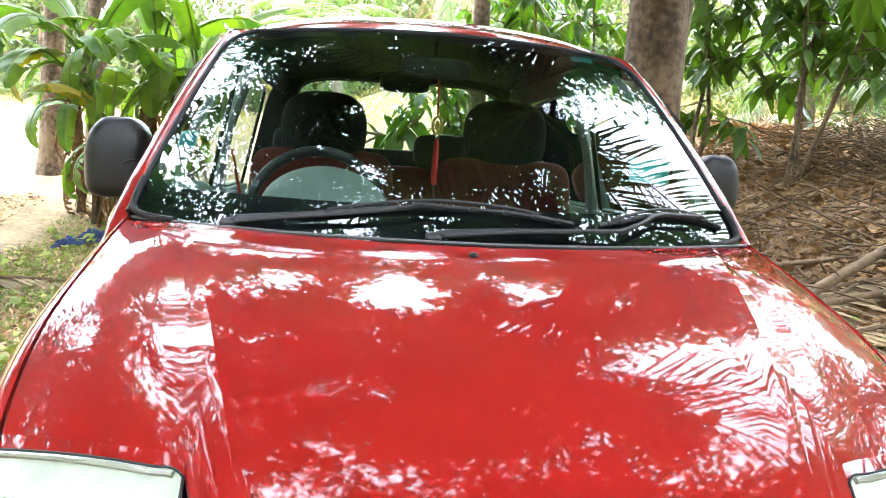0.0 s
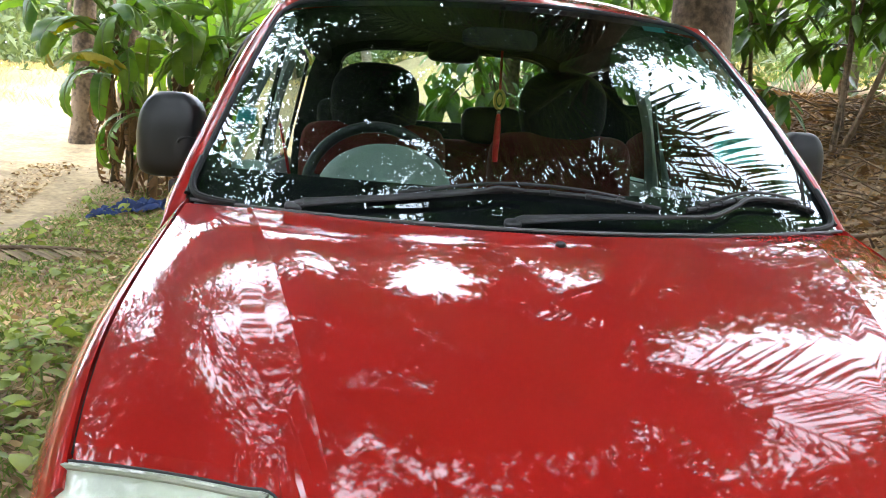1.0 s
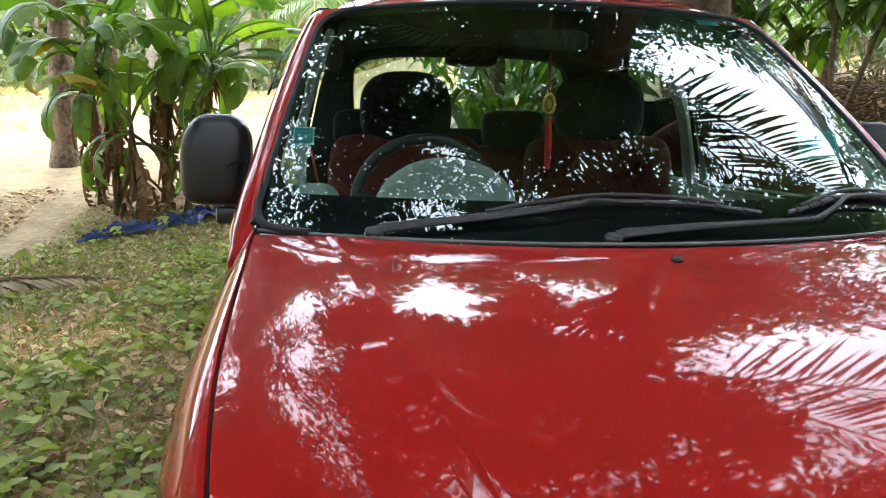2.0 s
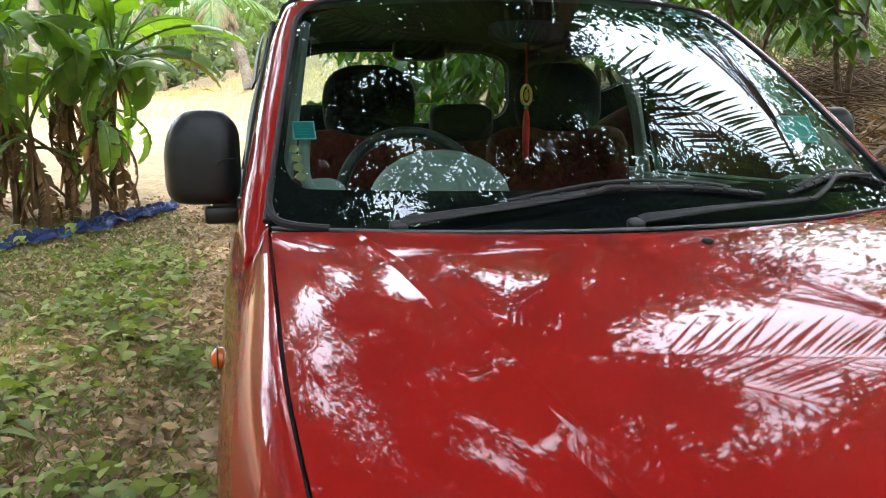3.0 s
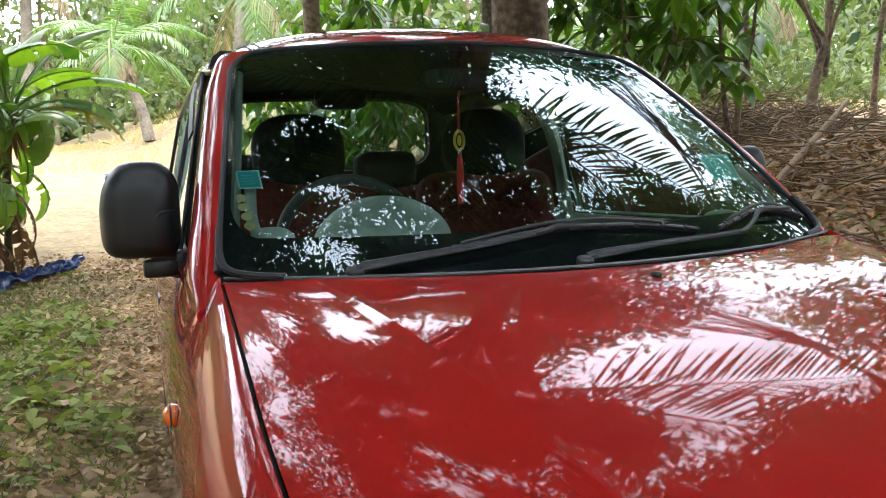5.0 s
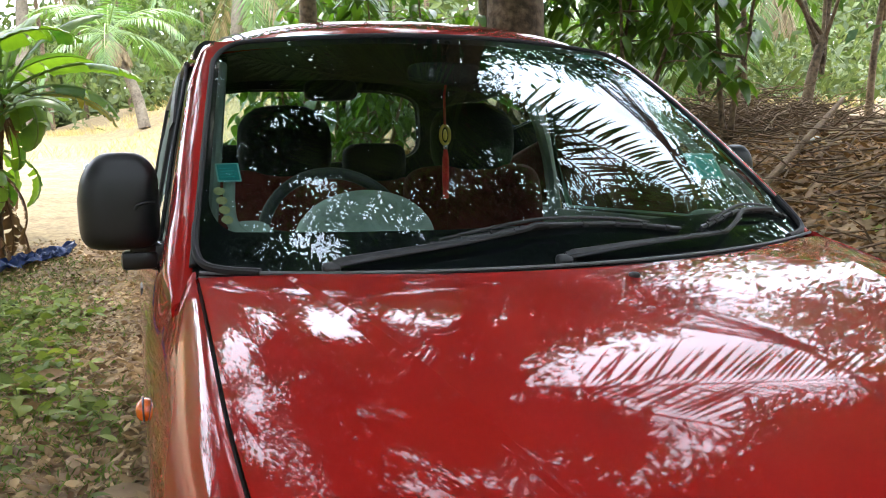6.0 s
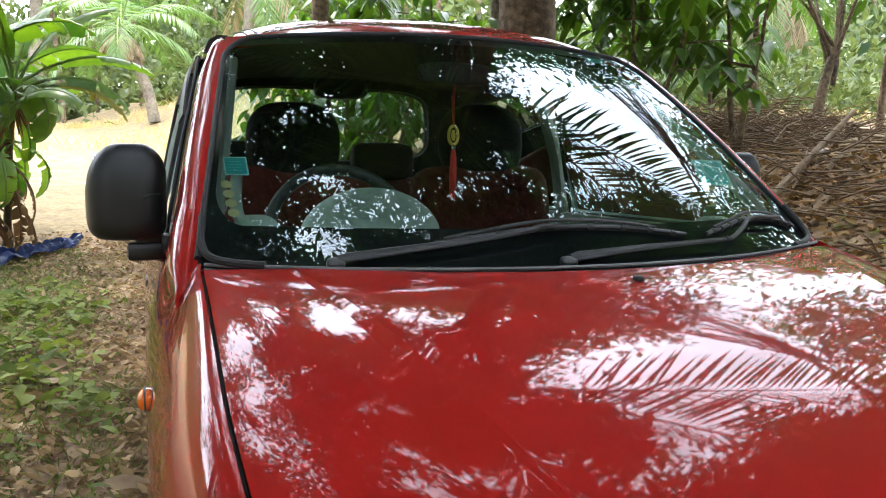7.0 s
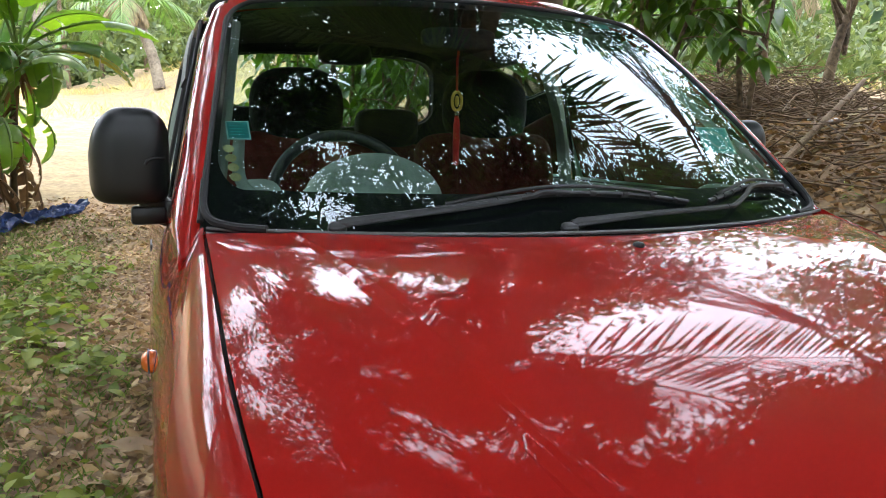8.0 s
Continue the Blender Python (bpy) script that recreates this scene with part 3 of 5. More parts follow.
# headlamps, grille, bumper
for s in (-1, 1):
    lamp = new("headlight")
    lamp.parent = truck
    def lens(u, v):
        x = 0.416 + (0.690 - 0.416) * u
        y = hood_front(x) - 0.004
        z = hood_z(x, hood_front(x) + 0.01) - 0.012
        bulge = 0.035 * math.sin(math.pi * min(1, v * 0.9))
        return Vector((s * (x + 0.02 * v * u), y - 0.09 * v - bulge, z - 0.21 * v + 0.004 * math.sin(math.pi * u)))
    us3 = [0, 0.02, 0.045, 0.075, 0.11, 0.15] + spread(0.2, 1, 18)
    def inner(u, v):                       # mouldings just proud of the lens
        return lens(u, v) + Vector((0, -0.002, 0.002))
    cover = part("lens", thick(sheet(lens, us3, spread(0, 1, 14), flip=s > 0), 0.003), LENS, lamp, "opaque headlight lens, pale to stand for reflected sky")
    cover.visible_shadow = False
    for k in range(9):
        u = 0.50 + 0.052 * k
        part("lens_flute", tube([inner(u + 0.05 * v, v) for v in spread(0.22, 0.95, 8)], 0.0030, 6), LENS_EDGE, lamp)
    ringed = [inner(0.52 + 0.17 * math.cos(a), 0.50 + 0.26 * math.sin(a)) for a in spread(0, 2 * math.pi, 29)]
    part("lens_ring", tube(ringed, 0.0035, 6, caps=False), CHROME, lamp, "round chrome ring of the lamp")
    rim = [lens(u, 0) for u in us3] + [lens(1, v) for v in spread(0.05, 1, 8)] + [lens(u, 1) for u in us3[::-1]] + [lens(0, v) for v in spread(0.95, 0, 8)]
    part("lamp_seal", tube(rim, 0.0018, 6), RUBBER, lamp)
    edge = [lens(u, 0.025) + Vector((0, -0.002, 0.001)) for u in us3[2:]]
    part("lens_edge", tube(edge, 0.0045, 8), LENS_EDGE, lamp, "grey-green moulded lens edge")
grille = new("grille")
grille.parent = truck
part("grille_frame", box((0.80, 0.05, 0.19), (0, -1.045, 0.685), 0.02), BLACK_PLASTIC, grille)
for i in range(4):
    part("slat", box((0.76, 0.02, 0.014), (0, -1.075, 0.625 + 0.04 * i), 0.004), CHROME, grille)
bm = sheet(lambda u, v: Vector((0.80 * u, -1.15 + 0.36 * abs(u) ** 3 + 0.02 * math.cos(v * 3.1), 0.60 - 0.28 * v)), spread(-1, 1, 31), spread(0, 1, 8), flip=True)
part("front_bumper", thick(bm, 0.05), PAINT, truck, "red front bumper")
bm = sheet(lambda u, v: Vector((0.76 * u, -1.08 + 0.34 * abs(u) ** 3 , 0.86 - 0.30 * v - 0.06 * abs(u))), spread(-1, 1, 31), spread(0.25, 1, 6), flip=True)
part("front_panel", thick(bm, 0.02), BLACK_PLASTIC, truck)

# wheels
def wheel(x, y, s):
    ob = new("wheel")
    ob.parent = truck
    ob.location = (x, y, 0.335)
    bm = bmesh.new()
    prof = [(-0.11, 0.20), (-0.118, 0.25), (-0.112, 0.305), (-0.09, 0.33), (0.09, 0.33), (0.112, 0.305), (0.118, 0.25), (0.11, 0.20)]
    n = 48
    ring = [[bm.verts.new((px, pr * math.cos(2 * math.pi * k / n), pr * math.sin(2 * math.pi * k / n))) for px, pr in prof] for k in range(n)]
    for k in range(n):
        for i in range(len(prof) - 1):
            bm.faces.new((ring[k][i], ring[k][i + 1], ring[(k + 1) % n][i + 1], ring[(k + 1) % n][i]))
    for k in range(n):
        a = 2 * math.pi * (k + 0.5) / n
        for off in (-0.075, 0, 0.075):
            m = Matrix.Rotation(a, 4, "X") @ Matrix.Translation((off, 0, 0.331)) @ Matrix.Rotation(0.35 if off >= 0 else -0.35, 4, "Z")
            bm = join(bm, box((0.062, 0.026, 0.016), (0, 0, 0), 0, m))
    part("tyre", bm, TYRE, ob, "black tyre with a ribbed tread")
    bm = bmesh.new()
    bmesh.ops.create_cone(bm, cap_ends=True, segments=32, radius1=0.205, radius2=0.205, depth=0.19, matrix=Matrix.Rotation(math.pi / 2, 4, "Y"))
    rim = part("rim", bm, RIM, ob)
    for k in range(6):
        m = Matrix.Rotation(k * math.pi / 3, 4, "X") @ Matrix.Translation((s * 0.10, 0, 0.10))
        part("spoke", box((0.02, 0.04, 0.15), (0, 0, 0), 0.006, m), RIM, ob)


for s in (-1, 1):
    wheel(s * 0.665, FRONT_AXLE, s)
    wheel(s * 0.682, REAR_AXLE, s)

# cab back with its window
def ring_pts(cx, cz, hx, hz, e, y, n=48):
    out = []
    for k in range(n):
        a = 2 * math.pi * k / n
        c, d = math.cos(a), math.sin(a)
        out.append(Vector((cx + hx * math.copysign(abs(c) ** e, c), y, cz + hz * math.copysign(abs(d) ** e, d))))
    return out


def ring(outer, inner):
    bm = bmesh.new()
    a, b = [bm.verts.new(p) for p in outer], [bm.verts.new(p) for p in inner]
    n = len(a)
    for k in range(n):
        bm.faces.new((a[k], b[k], b[(k + 1) % n], a[(k + 1) % n]))
    return bm


bm = ring(ring_pts(0, 1.20, 0.74, 0.47, 0.3, 2.34), ring_pts(0, 1.445, 0.51, 0.172, 0.42, 2.34))
for v in bm.verts:
    if v.co.z > 1.1 and abs(v.co.x) > 0.52:
        v.co.x *= 1 - 0.30 * (v.co.z - 1.1)
part("cab_back", thick(bm, 0.05), LINING, truck, "dark inner face of the cab back")
part("rear_window_seal", tube([*ring_pts(0, 1.445, 0.512, 0.174, 0.42, 2.335), ring_pts(0, 1.445, 0.512, 0.174, 0.42, 2.335)[0]], 0.010, 8), RUBBER, truck)
bm = bmesh.new()
bm.faces.new([bm.verts.new(p) for p in ring_pts(0, 1.445, 0.51, 0.172, 0.42, 2.365)])
rw = part("rear_window", bm, SIDE_GLASS, truck, "clear rear cab window")
rw.visible_shadow = False

# load bed
for s in (-1, 1):
    bm = bmesh.new()
    sheet(lambda u, v: Vector((s * (side_x(1, 0.98 - 0.6 * v) - 0.016), 2.40 + 1.36 * u, max(0.98 - 0.6 * v, arch(2.40 + 1.36 * u, REAR_AXLE, 0.42, 0.38)))), spread(0, 1, 24), spread(0, 1, 8), flip=s < 0, bm=bm)
    sheet(lambda u, v: Vector((s * (side_x(1, 0.98) - 0.016 - 0.06 * v), 2.40 + 1.36 * u, 0.98 + 0.004 * math.sin(math.pi * v))), spread(0, 1, 24), spread(0, 1, 4), flip=s > 0, bm=bm)
    bmesh.ops.remove_doubles(bm, verts=bm.verts[:], dist=0.0005)
    part("bed_side", thick(bm, 0.02), PAINT, truck)
part("bed_floor", box((1.5, 1.36, 0.04), (0, 3.08, 0.60), 0.01), BLACK_PLASTIC, truck)
part("tailgate", box((1.58, 0.05, 0.42), (0, 3.76, 0.77), 0.015), PAINT, truck)
part("rear_bumper", box((1.5, 0.12, 0.14), (0, 3.86, 0.48), 0.03), BLACK_PLASTIC, truck)
part("cab_floor", box((1.44, 2.3, 0.05), (0, 1.2, 0.42), 0.01), DASH, truck)
part("bulkhead", box((1.36, 0.05, 0.58), (0, -0.02, 0.74), 0.01), DASH, truck)
part("underbody", box((0.7, 4.2, 0.12), (0, 1.2, 0.36), 0.02), GAP, truck)

# dashboard and instrument hood
def dash(u, v):
    x = 0.675 * u
    if v < 0.75:
        s = v / 0.75
        return Vector((x, -0.15 * (1 - u * u) + 0.02 + (0.50 + 0.15 * (1 - u * u)) * s, 1.058 + 0.03 * s))
    s = (v - 0.75) / 0.25
    return Vector((x, 0.52 + 0.05 * s, 1.088 - 0.45 * s))


part("dashboard", thick(sheet(dash, spread(-1, 1, 25), spread(0, 1, 21)), 0.01), DASH, truck, "dark dashboard")
bm = superball((-0.300, 0.36, 1.085), (0.170, 0.12, 0.122), 1.0, 1.0, 32, 20)
part("instrument_hood", bm, GREY_TRIM, truck, "pale grey-green instrument hood")
for s in (-1, 1):
    part("dash_end_trim", tube(bend([glass(s * 0.95, 0.14) + Vector((0, 0.03, -0.02)), glass(s * 0.91, 0.085) + Vector((0, 0.05, -0.015)), glass(s * 0.80, 0.07) + Vector((0, 0.07, -0.012))], 6), 0.016, 8), GREY_TRIM, truck, "pale grey dashboard end trim")
    part("door_card", box((0.03, 1.8, 0.5), (s * 0.735, 1.3, 0.83), 0.012), GREY_TRIM, truck, "pale grey inner door card")
    part("side_vent", superball((s * 0.60, 0.26, 1.095), (0.055, 0.05, 0.035), 0.8, 0.9, 18, 10), GREY_TRIM, truck, "pale grey round air vent")

part("dash_end_vent", superball((-0.595, 0.13, 1.122), (0.048, 0.05, 0.040), 0.8, 0.8, 20, 12), GREY_TRIM, truck, "pale grey round dashboard end")
# steering wheel
WHEEL_GRIP = material("worn_grey_wheel_grip", (0.022, 0.025, 0.024), rough=0.5, var=0.2, scale=30)
sw = new("steering_wheel")
sw.parent = truck
tilt = Matrix.Translation((-0.325, 0.545, 1.075)) @ Matrix.Rotation(radians(65), 4, "X")
circle = [tilt @ Vector((0.188 * math.cos(a), 0.188 * math.sin(a), 0)) for a in spread(0, 2 * math.pi, 49)]
part("wheel_ring", tube(circle, 0.0155, 10, caps=False), WHEEL_GRIP, sw, "dark steering wheel ring")
part("hub", superball(tilt @ Vector((0, -0.02, -0.02)), (0.07, 0.03, 0.06), 0.7, 0.7, 20, 12), DASH, sw)
for a in (0.15, math.pi - 0.15, -math.pi / 2):
    part("spoke", tube([tilt @ Vector((0.05 * math.cos(a), 0.05 * math.sin(a), -0.02)), tilt @ Vector((0.185 * math.cos(a), 0.185 * math.sin(a), 0))], 0.014, 8), DASH, sw)

# seats
def seat(x, y, back_w, top, head_top, head_w):
    ob = new("car_seat")
    ob.parent = truck
    lean = Matrix.Rotation(radians(-10), 4, "X")
    part("backrest", superball((x, y, (top + 0.55) / 2), (back_w / 2, 0.075, (top - 0.55) / 2), 0.22, 0.5, 28, 20, lean), SEAT_CLOTH, ob, "maroon cloth backrest")
    part("cushion", superball((x, y - 0.30, 0.60), (back_w / 2, 0.27, 0.085), 0.4, 0.4, 24, 14), SEAT_CLOTH, ob)
    if head_w:
        part("headrest", superball((x, y + 0.045, head_top - 0.132), (head_w / 2, 0.070, 0.135), 0.72, 0.80, 28, 18), HEADREST, ob, "black padded headrest")
        for s in (-1, 1):
            part("headrest_post", tube([(x + s * 0.05, y + 0.05, head_top - 0.16), (x + s * 0.05, y + 0.04, top - 0.05)], 0.006, 8), CHROME, ob)


seat(-0.335, 1.17, 0.52, 1.255, 1.462, 0.310)
seat(0.335, 1.17, 0.52, 1.255, 1.472, 0.315)
seat(0.0, 2.10, 1.25, 1.20, 0, 0)
for x in (-0.45, 0.205):
    part("rear_headrest", superball((x, 2.05, 1.275), (0.145, 0.05, 0.085), 0.5, 0.6, 24, 14), HEADREST, truck, "black rear headrest")
part("ceiling_console", superball((0.0, 1.98, 1.585), (0.115, 0.05, 0.045), 0.5, 0.6, 20, 12), DASH, truck, "dark ceiling lamp console")
im = part("inner_mirror", superball((0.0, 0.60, 1.505), (0.105, 0.018, 0.030), 0.5, 0.4, 22, 12), HEADREST, truck, "dark inner rear-view mirror")
part("mirror_stem", tube([(0.0, 0.605, 1.51), (0.0, 0.60, 1.56), (0, 0.575, 1.585)], 0.008, 8), DASH, im)

# stickers on the windscreen
def glass_patch(x0, x1, z0, z1, off, mat, name, parent, label=""):
    bm = bmesh.new()
    q = [bm.verts.new(on_glass(x, z, off)[0]) for x, z in ((x0, z0), (x1, z0), (x1, z1), (x0, z1))]
    bm.faces.new(q)
    return part(name, bm, mat, parent, label)


st = glass_patch(-0.6455, -0.6005, 1.240, 1.277, -0.0025, TEAL_PALE, "licence_sticker", truck, "square teal licence sticker with pale rim")
glass_patch(-0.6425, -0.6035, 1.2425, 1.2745, -0.0018, TEAL, "sticker_print", st)
for i in range(4):
    z = 1.248 + 0.0058 * i
    glass_patch(-0.638, -0.611 - 0.004 * (i % 2), z, z + 0.0013, -0.0012, TEAL_MID, "print_bar", st)
bm = bmesh.new()
bm.faces.new([bm.verts.new(on_glass(x, z, -0.0020)[0]) for x, z in ((0.427, 1.217), (0.541, 1.212), (0.582, 1.275), (0.458, 1.277))])
st = part("insurance_sticker", bm, TEAL_MID, truck, "teal rectangular sticker with a round seal")
ends = spread(0, 2 * math.pi, 25)[:-1]
bm = ring([on_glass(0.502 + 0.034 * math.cos(a), 1.245 + 0.0225 * math.sin(a), -0.0012)[0] for a in ends], [on_glass(0.502 + 0.027 * math.cos(a), 1.245 + 0.0175 * math.sin(a), -0.0012)[0] for a in ends])
part("seal_ring", bm, TEAL_PALE, st)
edge = [(0.427, 1.217), (0.541, 1.212), (0.582, 1.275), (0.458, 1.277)]
rims = [[on_glass(0.502 + (x - 0.502) * k, 1.245 + (z - 1.245) * k, -0.0012)[0] for x, z in edge] for k in (0.97, 0.85)]
part("sticker_rim", ring(*rims), TEAL_PALE, st)
for k in range(4):
    z = 1.222 - 0.0175 * k
    bm = bmesh.new()
    bm.faces.new([bm.verts.new(on_glass(-0.646 + 0.0020 * k + 0.0105 * math.cos(a), z + 0.0075 * math.sin(a), -0.002)[0]) for a in spread(0, 2 * math.pi, 21)[:-1]])
    part("round_sticker", bm, COIN, truck, "small round pale gold sticker")
glass_patch(0.40, 0.47, 1.555, 1.572, -0.0025, TEAL, "shade_sticker", truck, "teal strip sticker")

# hanging charm
charm = thing("hanging_charm", "gold charm with a red tassel hanging from the inner mirror", "car charm", (0.02, 0.66, 1.50))
def local(bm):
    bmesh.ops.translate(bm, vec=(-0.02, -0.66, -1.50), verts=bm.verts[:])
    return bm
part("cord", local(tube([(0.012, 0.615, 1.512), (0.018, 0.655, 1.45), (0.02, 0.66, 1.365)], 0.0035, 6)), RED_THREAD, charm, "red cord")
part("gold_ring", local(tube([(0.02 + 0.014 * math.cos(a), 0.66, 1.343 + 0.026 * math.sin(a)) for a in spread(0, 2 * math.pi, 25)], 0.0045, 8, caps=False)), GOLD, charm, "oval gold ring")
part("bead", local(superball((0.02, 0.66, 1.343), (0.007, 0.004, 0.016), 1, 1, 12, 8)), GOLD, charm)
part("clasp", local(superball((0.02, 0.66, 1.309), (0.007, 0.007, 0.009), 1, 1, 12, 8)), CHROME, charm)
part("tassel", local(tube([(0.02, 0.66, 1.303), (0.02, 0.66, 1.28), (0.019, 0.66, 1.23), (0.018, 0.66, 1.165)], [0.005, 0.009, 0.010, 0.008], 10)), RED_THREAD, charm, "red silk tassel")

# ---- ground ----
rng = np.random.default_rng(7)


def smooth(a, b, x):
    t = max(0.0, min(1.0, (x - a) / (b - a)))
    return t * t * (3 - 2 * t)


def ground_z(x, y):
    z = 0.13 * max(0.0, y - 6.5) * smooth(6.5, 9.5, y) if y < 24 else 0.13 * 17.5 + 0.03 * (y - 24)
    z += 1.45 * smooth(2.8, 7.8, x + 0.25 * (y - 5))
    far = smooth(1.2, 3, max(abs(x), abs(y - 1) - 2.5))
    z += far * (0.05 * noise.noise((x * 0.5, y * 0.5, 0)) + 0.02 * noise.noise((x * 2.1, y * 2.1, 3)))
    return z


def on_sand(x, y):
    """More than 0 on the pale sandy track."""
    return max(min(-x - 3.6, y - 2.0), y - 9.4) - 2 * max(0.0, x - 1.5)


def soil_material():
    """Brown soil and litter near by, pale dry sand along the track, fine relief."""
    m = material("leafy_sandy_soil", (0.3, 0.2, 0.1), rough=0.95, bump=0.7, bump_scale=18)
    nt, b = m.node_tree, m.node_tree.nodes["Principled BSDF"]
    co, sep = nt.nodes.new("ShaderNodeTexCoord"), nt.nodes.new("ShaderNodeSeparateXYZ")
    n2, n3 = (nt.nodes.new("ShaderNodeTexNoise") for _ in range(2))
    for n, sc in ((n2, 14.0), (n3, 3.0)):
        n.inputs["Scale"].default_value, n.inputs["Detail"].default_value = sc, 7
        nt.links.new(co.outputs["Object"], n.inputs["Vector"])
    nt.links.new(co.outputs["Object"], sep.inputs[0])
    # the track: pale beyond y = 9.4 and, further out on the near side, left of x = -3.6; none on the bank
    def math_node(op, a, b):
        m_ = nt.nodes.new("ShaderNodeMath")
        m_.operation = op
        for k, val in enumerate((a, b)):
            if isinstance(val, (int, float)):
                m_.inputs[k].default_value = val
            else:
                nt.links.new(val, m_.inputs[k])
        return m_.outputs[0]
    X, Y = sep.outputs["X"], sep.outputs["Y"]
    left = math_node("MINIMUM", math_node("SUBTRACT", -3.6, X), math_node("SUBTRACT", Y, 2.0))
    back = math_node("SUBTRACT", Y, 9.4)
    area = math_node("MAXIMUM", left, back)
    bank = math_node("MULTIPLY", math_node("MAXIMUM", math_node("SUBTRACT", X, 1.5), 0.0), 2.0)
    ragged = math_node("MULTIPLY", math_node("SUBTRACT", n3.outputs["Fac"], 0.5), 1.6)
    area = math_node("ADD", math_node("SUBTRACT", area, bank), ragged)
    mr = nt.nodes.new("ShaderNodeMapRange")
    mr.inputs["From Min"].default_value, mr.inputs["From Max"].default_value = -0.25, 0.35
    nt.links.new(area, mr.inputs["Value"])
    dirt, sand, mix = nt.nodes.new("ShaderNodeValToRGB"), nt.nodes.new("ShaderNodeValToRGB"), nt.nodes.new("ShaderNodeMix")
    mix.data_type = "RGBA"
    dirt.color_ramp.elements[0].position, dirt.color_ramp.elements[0].color = 0.32, (0.12, 0.075, 0.04, 1)
    dirt.color_ramp.elements[1].position, dirt.color_ramp.elements[1].color = 0.68, (0.40, 0.275, 0.15, 1)
    e = dirt.color_ramp.elements.new(0.5)
    e.color = (0.28, 0.19, 0.105, 1)
    sand.color_ramp.elements[0].position, sand.color_ramp.elements[0].color = 0.38, (0.165, 0.115, 0.050, 1)
    sand.color_ramp.elements[1].position, sand.color_ramp.elements[1].color = 0.62, (0.32, 0.235, 0.115, 1)
    half = nt.nodes.new("ShaderNodeMix")
    half.data_type = "FLOAT"
    half.inputs["Factor"].default_value = 0.5
    nt.links.new(n2.outputs["Fac"], half.inputs["A"])
    nt.links.new(n3.outputs["Fac"], half.inputs["B"])
    nt.links.new(half.outputs["Result"], dirt.inputs["Fac"])
    nt.links.new(half.outputs["Result"], sand.inputs["Fac"])
    nt.links.new(mr.outputs["Result"], mix.inputs["Factor"])
    nt.links.new(dirt.outputs["Color"], mix.inputs["A"])
    nt.links.new(sand.outputs["Color"], mix.inputs["B"])
    nt.links.new(mix.outputs["Result"], b.inputs["Base Color"])
    return m


SOIL = soil_material()


def axis(lim, fine, n1, n2):
    return sorted(set([-lim * ((k / n2) ** 2.2) - fine for k in range(1, n2 + 1)] + spread(-fine, fine, n1) + [lim * ((k / n2) ** 2.2) + fine for k in range(1, n2 + 1)]))


bm = sheet(lambda u, v: Vector((u, v, ground_z(u, v))), axis(900, 11, 160, 16), [y + 6 for y in axis(900, 12, 170, 16)])
tagged(put("ground", bm, SOIL), "brown soil with dry leaves and a pale sandy track", "ground", kind="structure")

# ---- plants: materials ----
BANANA_LEAF = leaf_material("banana_leaf", (0.03, 0.10, 0.02), (0.21, 0.33, 0.05), rough=0.38, back=0.36)
BANANA_OLD = leaf_material("yellowing_banana_leaf", (0.10, 0.14, 0.015), (0.34, 0.27, 0.03), rough=0.5, back=0.4)
DRY_LEAF = leaf_material("dry_brown_leaf", (0.065, 0.035, 0.017), (0.30, 0.175, 0.08), rough=0.8, back=0.2)
BUSH_LEAF = leaf_material("broad_green_leaf", (0.028, 0.072, 0.014), (0.13, 0.23, 0.035), rough=0.32, back=0.38)
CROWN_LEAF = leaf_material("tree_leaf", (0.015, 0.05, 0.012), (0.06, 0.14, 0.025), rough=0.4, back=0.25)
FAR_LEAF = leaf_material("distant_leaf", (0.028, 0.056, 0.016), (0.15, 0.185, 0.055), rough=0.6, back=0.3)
PALM_LEAF = leaf_material("palm_leaflet", (0.04, 0.10, 0.02), (0.16, 0.26, 0.06), rough=0.4, back=0.3)
DRY_PALM = leaf_material("dry_palm_leaflet", (0.11, 0.075, 0.04), (0.44, 0.34, 0.185), rough=0.8, back=0.15)
WEED_LEAF = leaf_material("weed_leaf", (0.062, 0.110, 0.020), (0.34, 0.39, 0.085), rough=0.7, back=0.3)
GRASS_DRY = leaf_material("dry_grass", (0.30, 0.23, 0.08), (0.62, 0.50, 0.22), rough=0.8, back=0.3)
GRASS_GREEN = leaf_material("grass_blade", (0.06, 0.12, 0.02), (0.22, 0.28, 0.06), rough=0.6, back=0.3)
LITTER = leaf_material("fallen_leaf", (0.085, 0.038, 0.016), (0.64, 0.46, 0.24), rough=0.8, back=0.1)
LITTER_DARK = leaf_material("old_fallen_leaf", (0.05, 0.024, 0.010), (0.44, 0.26, 0.10), rough=0.8, back=0.1)
BARK = material("rough_brown_bark", (0.22, 0.155, 0.095), rough=0.9, color2=(0.065, 0.045, 0.028), scale=16, bump=1.0, bump_scale=26, ramp=(0.42, 0.60))
BARK_PALE = material("pale_grey_bark", (0.26, 0.22, 0.16), rough=0.9, color2=(0.09, 0.07, 0.05), scale=18, bump=0.8, bump_scale=30)
BANANA_STEM = material("fibrous_banana_stem", (0.13, 0.095, 0.045), rough=0.85, color2=(0.035, 0.024, 0.013), scale=12, bump=0.9, bump_scale=20)
GREEN_STEM = material("green_leaf_stalk", (0.16, 0.24, 0.05), rough=0.5, var=0.2, scale=12)
DRY_STICK = material("weathered_dry_wood", (0.215, 0.145, 0.078), rough=0.9, color2=(0.09, 0.058, 0.034), scale=25, bump=0.7, bump_scale=40)
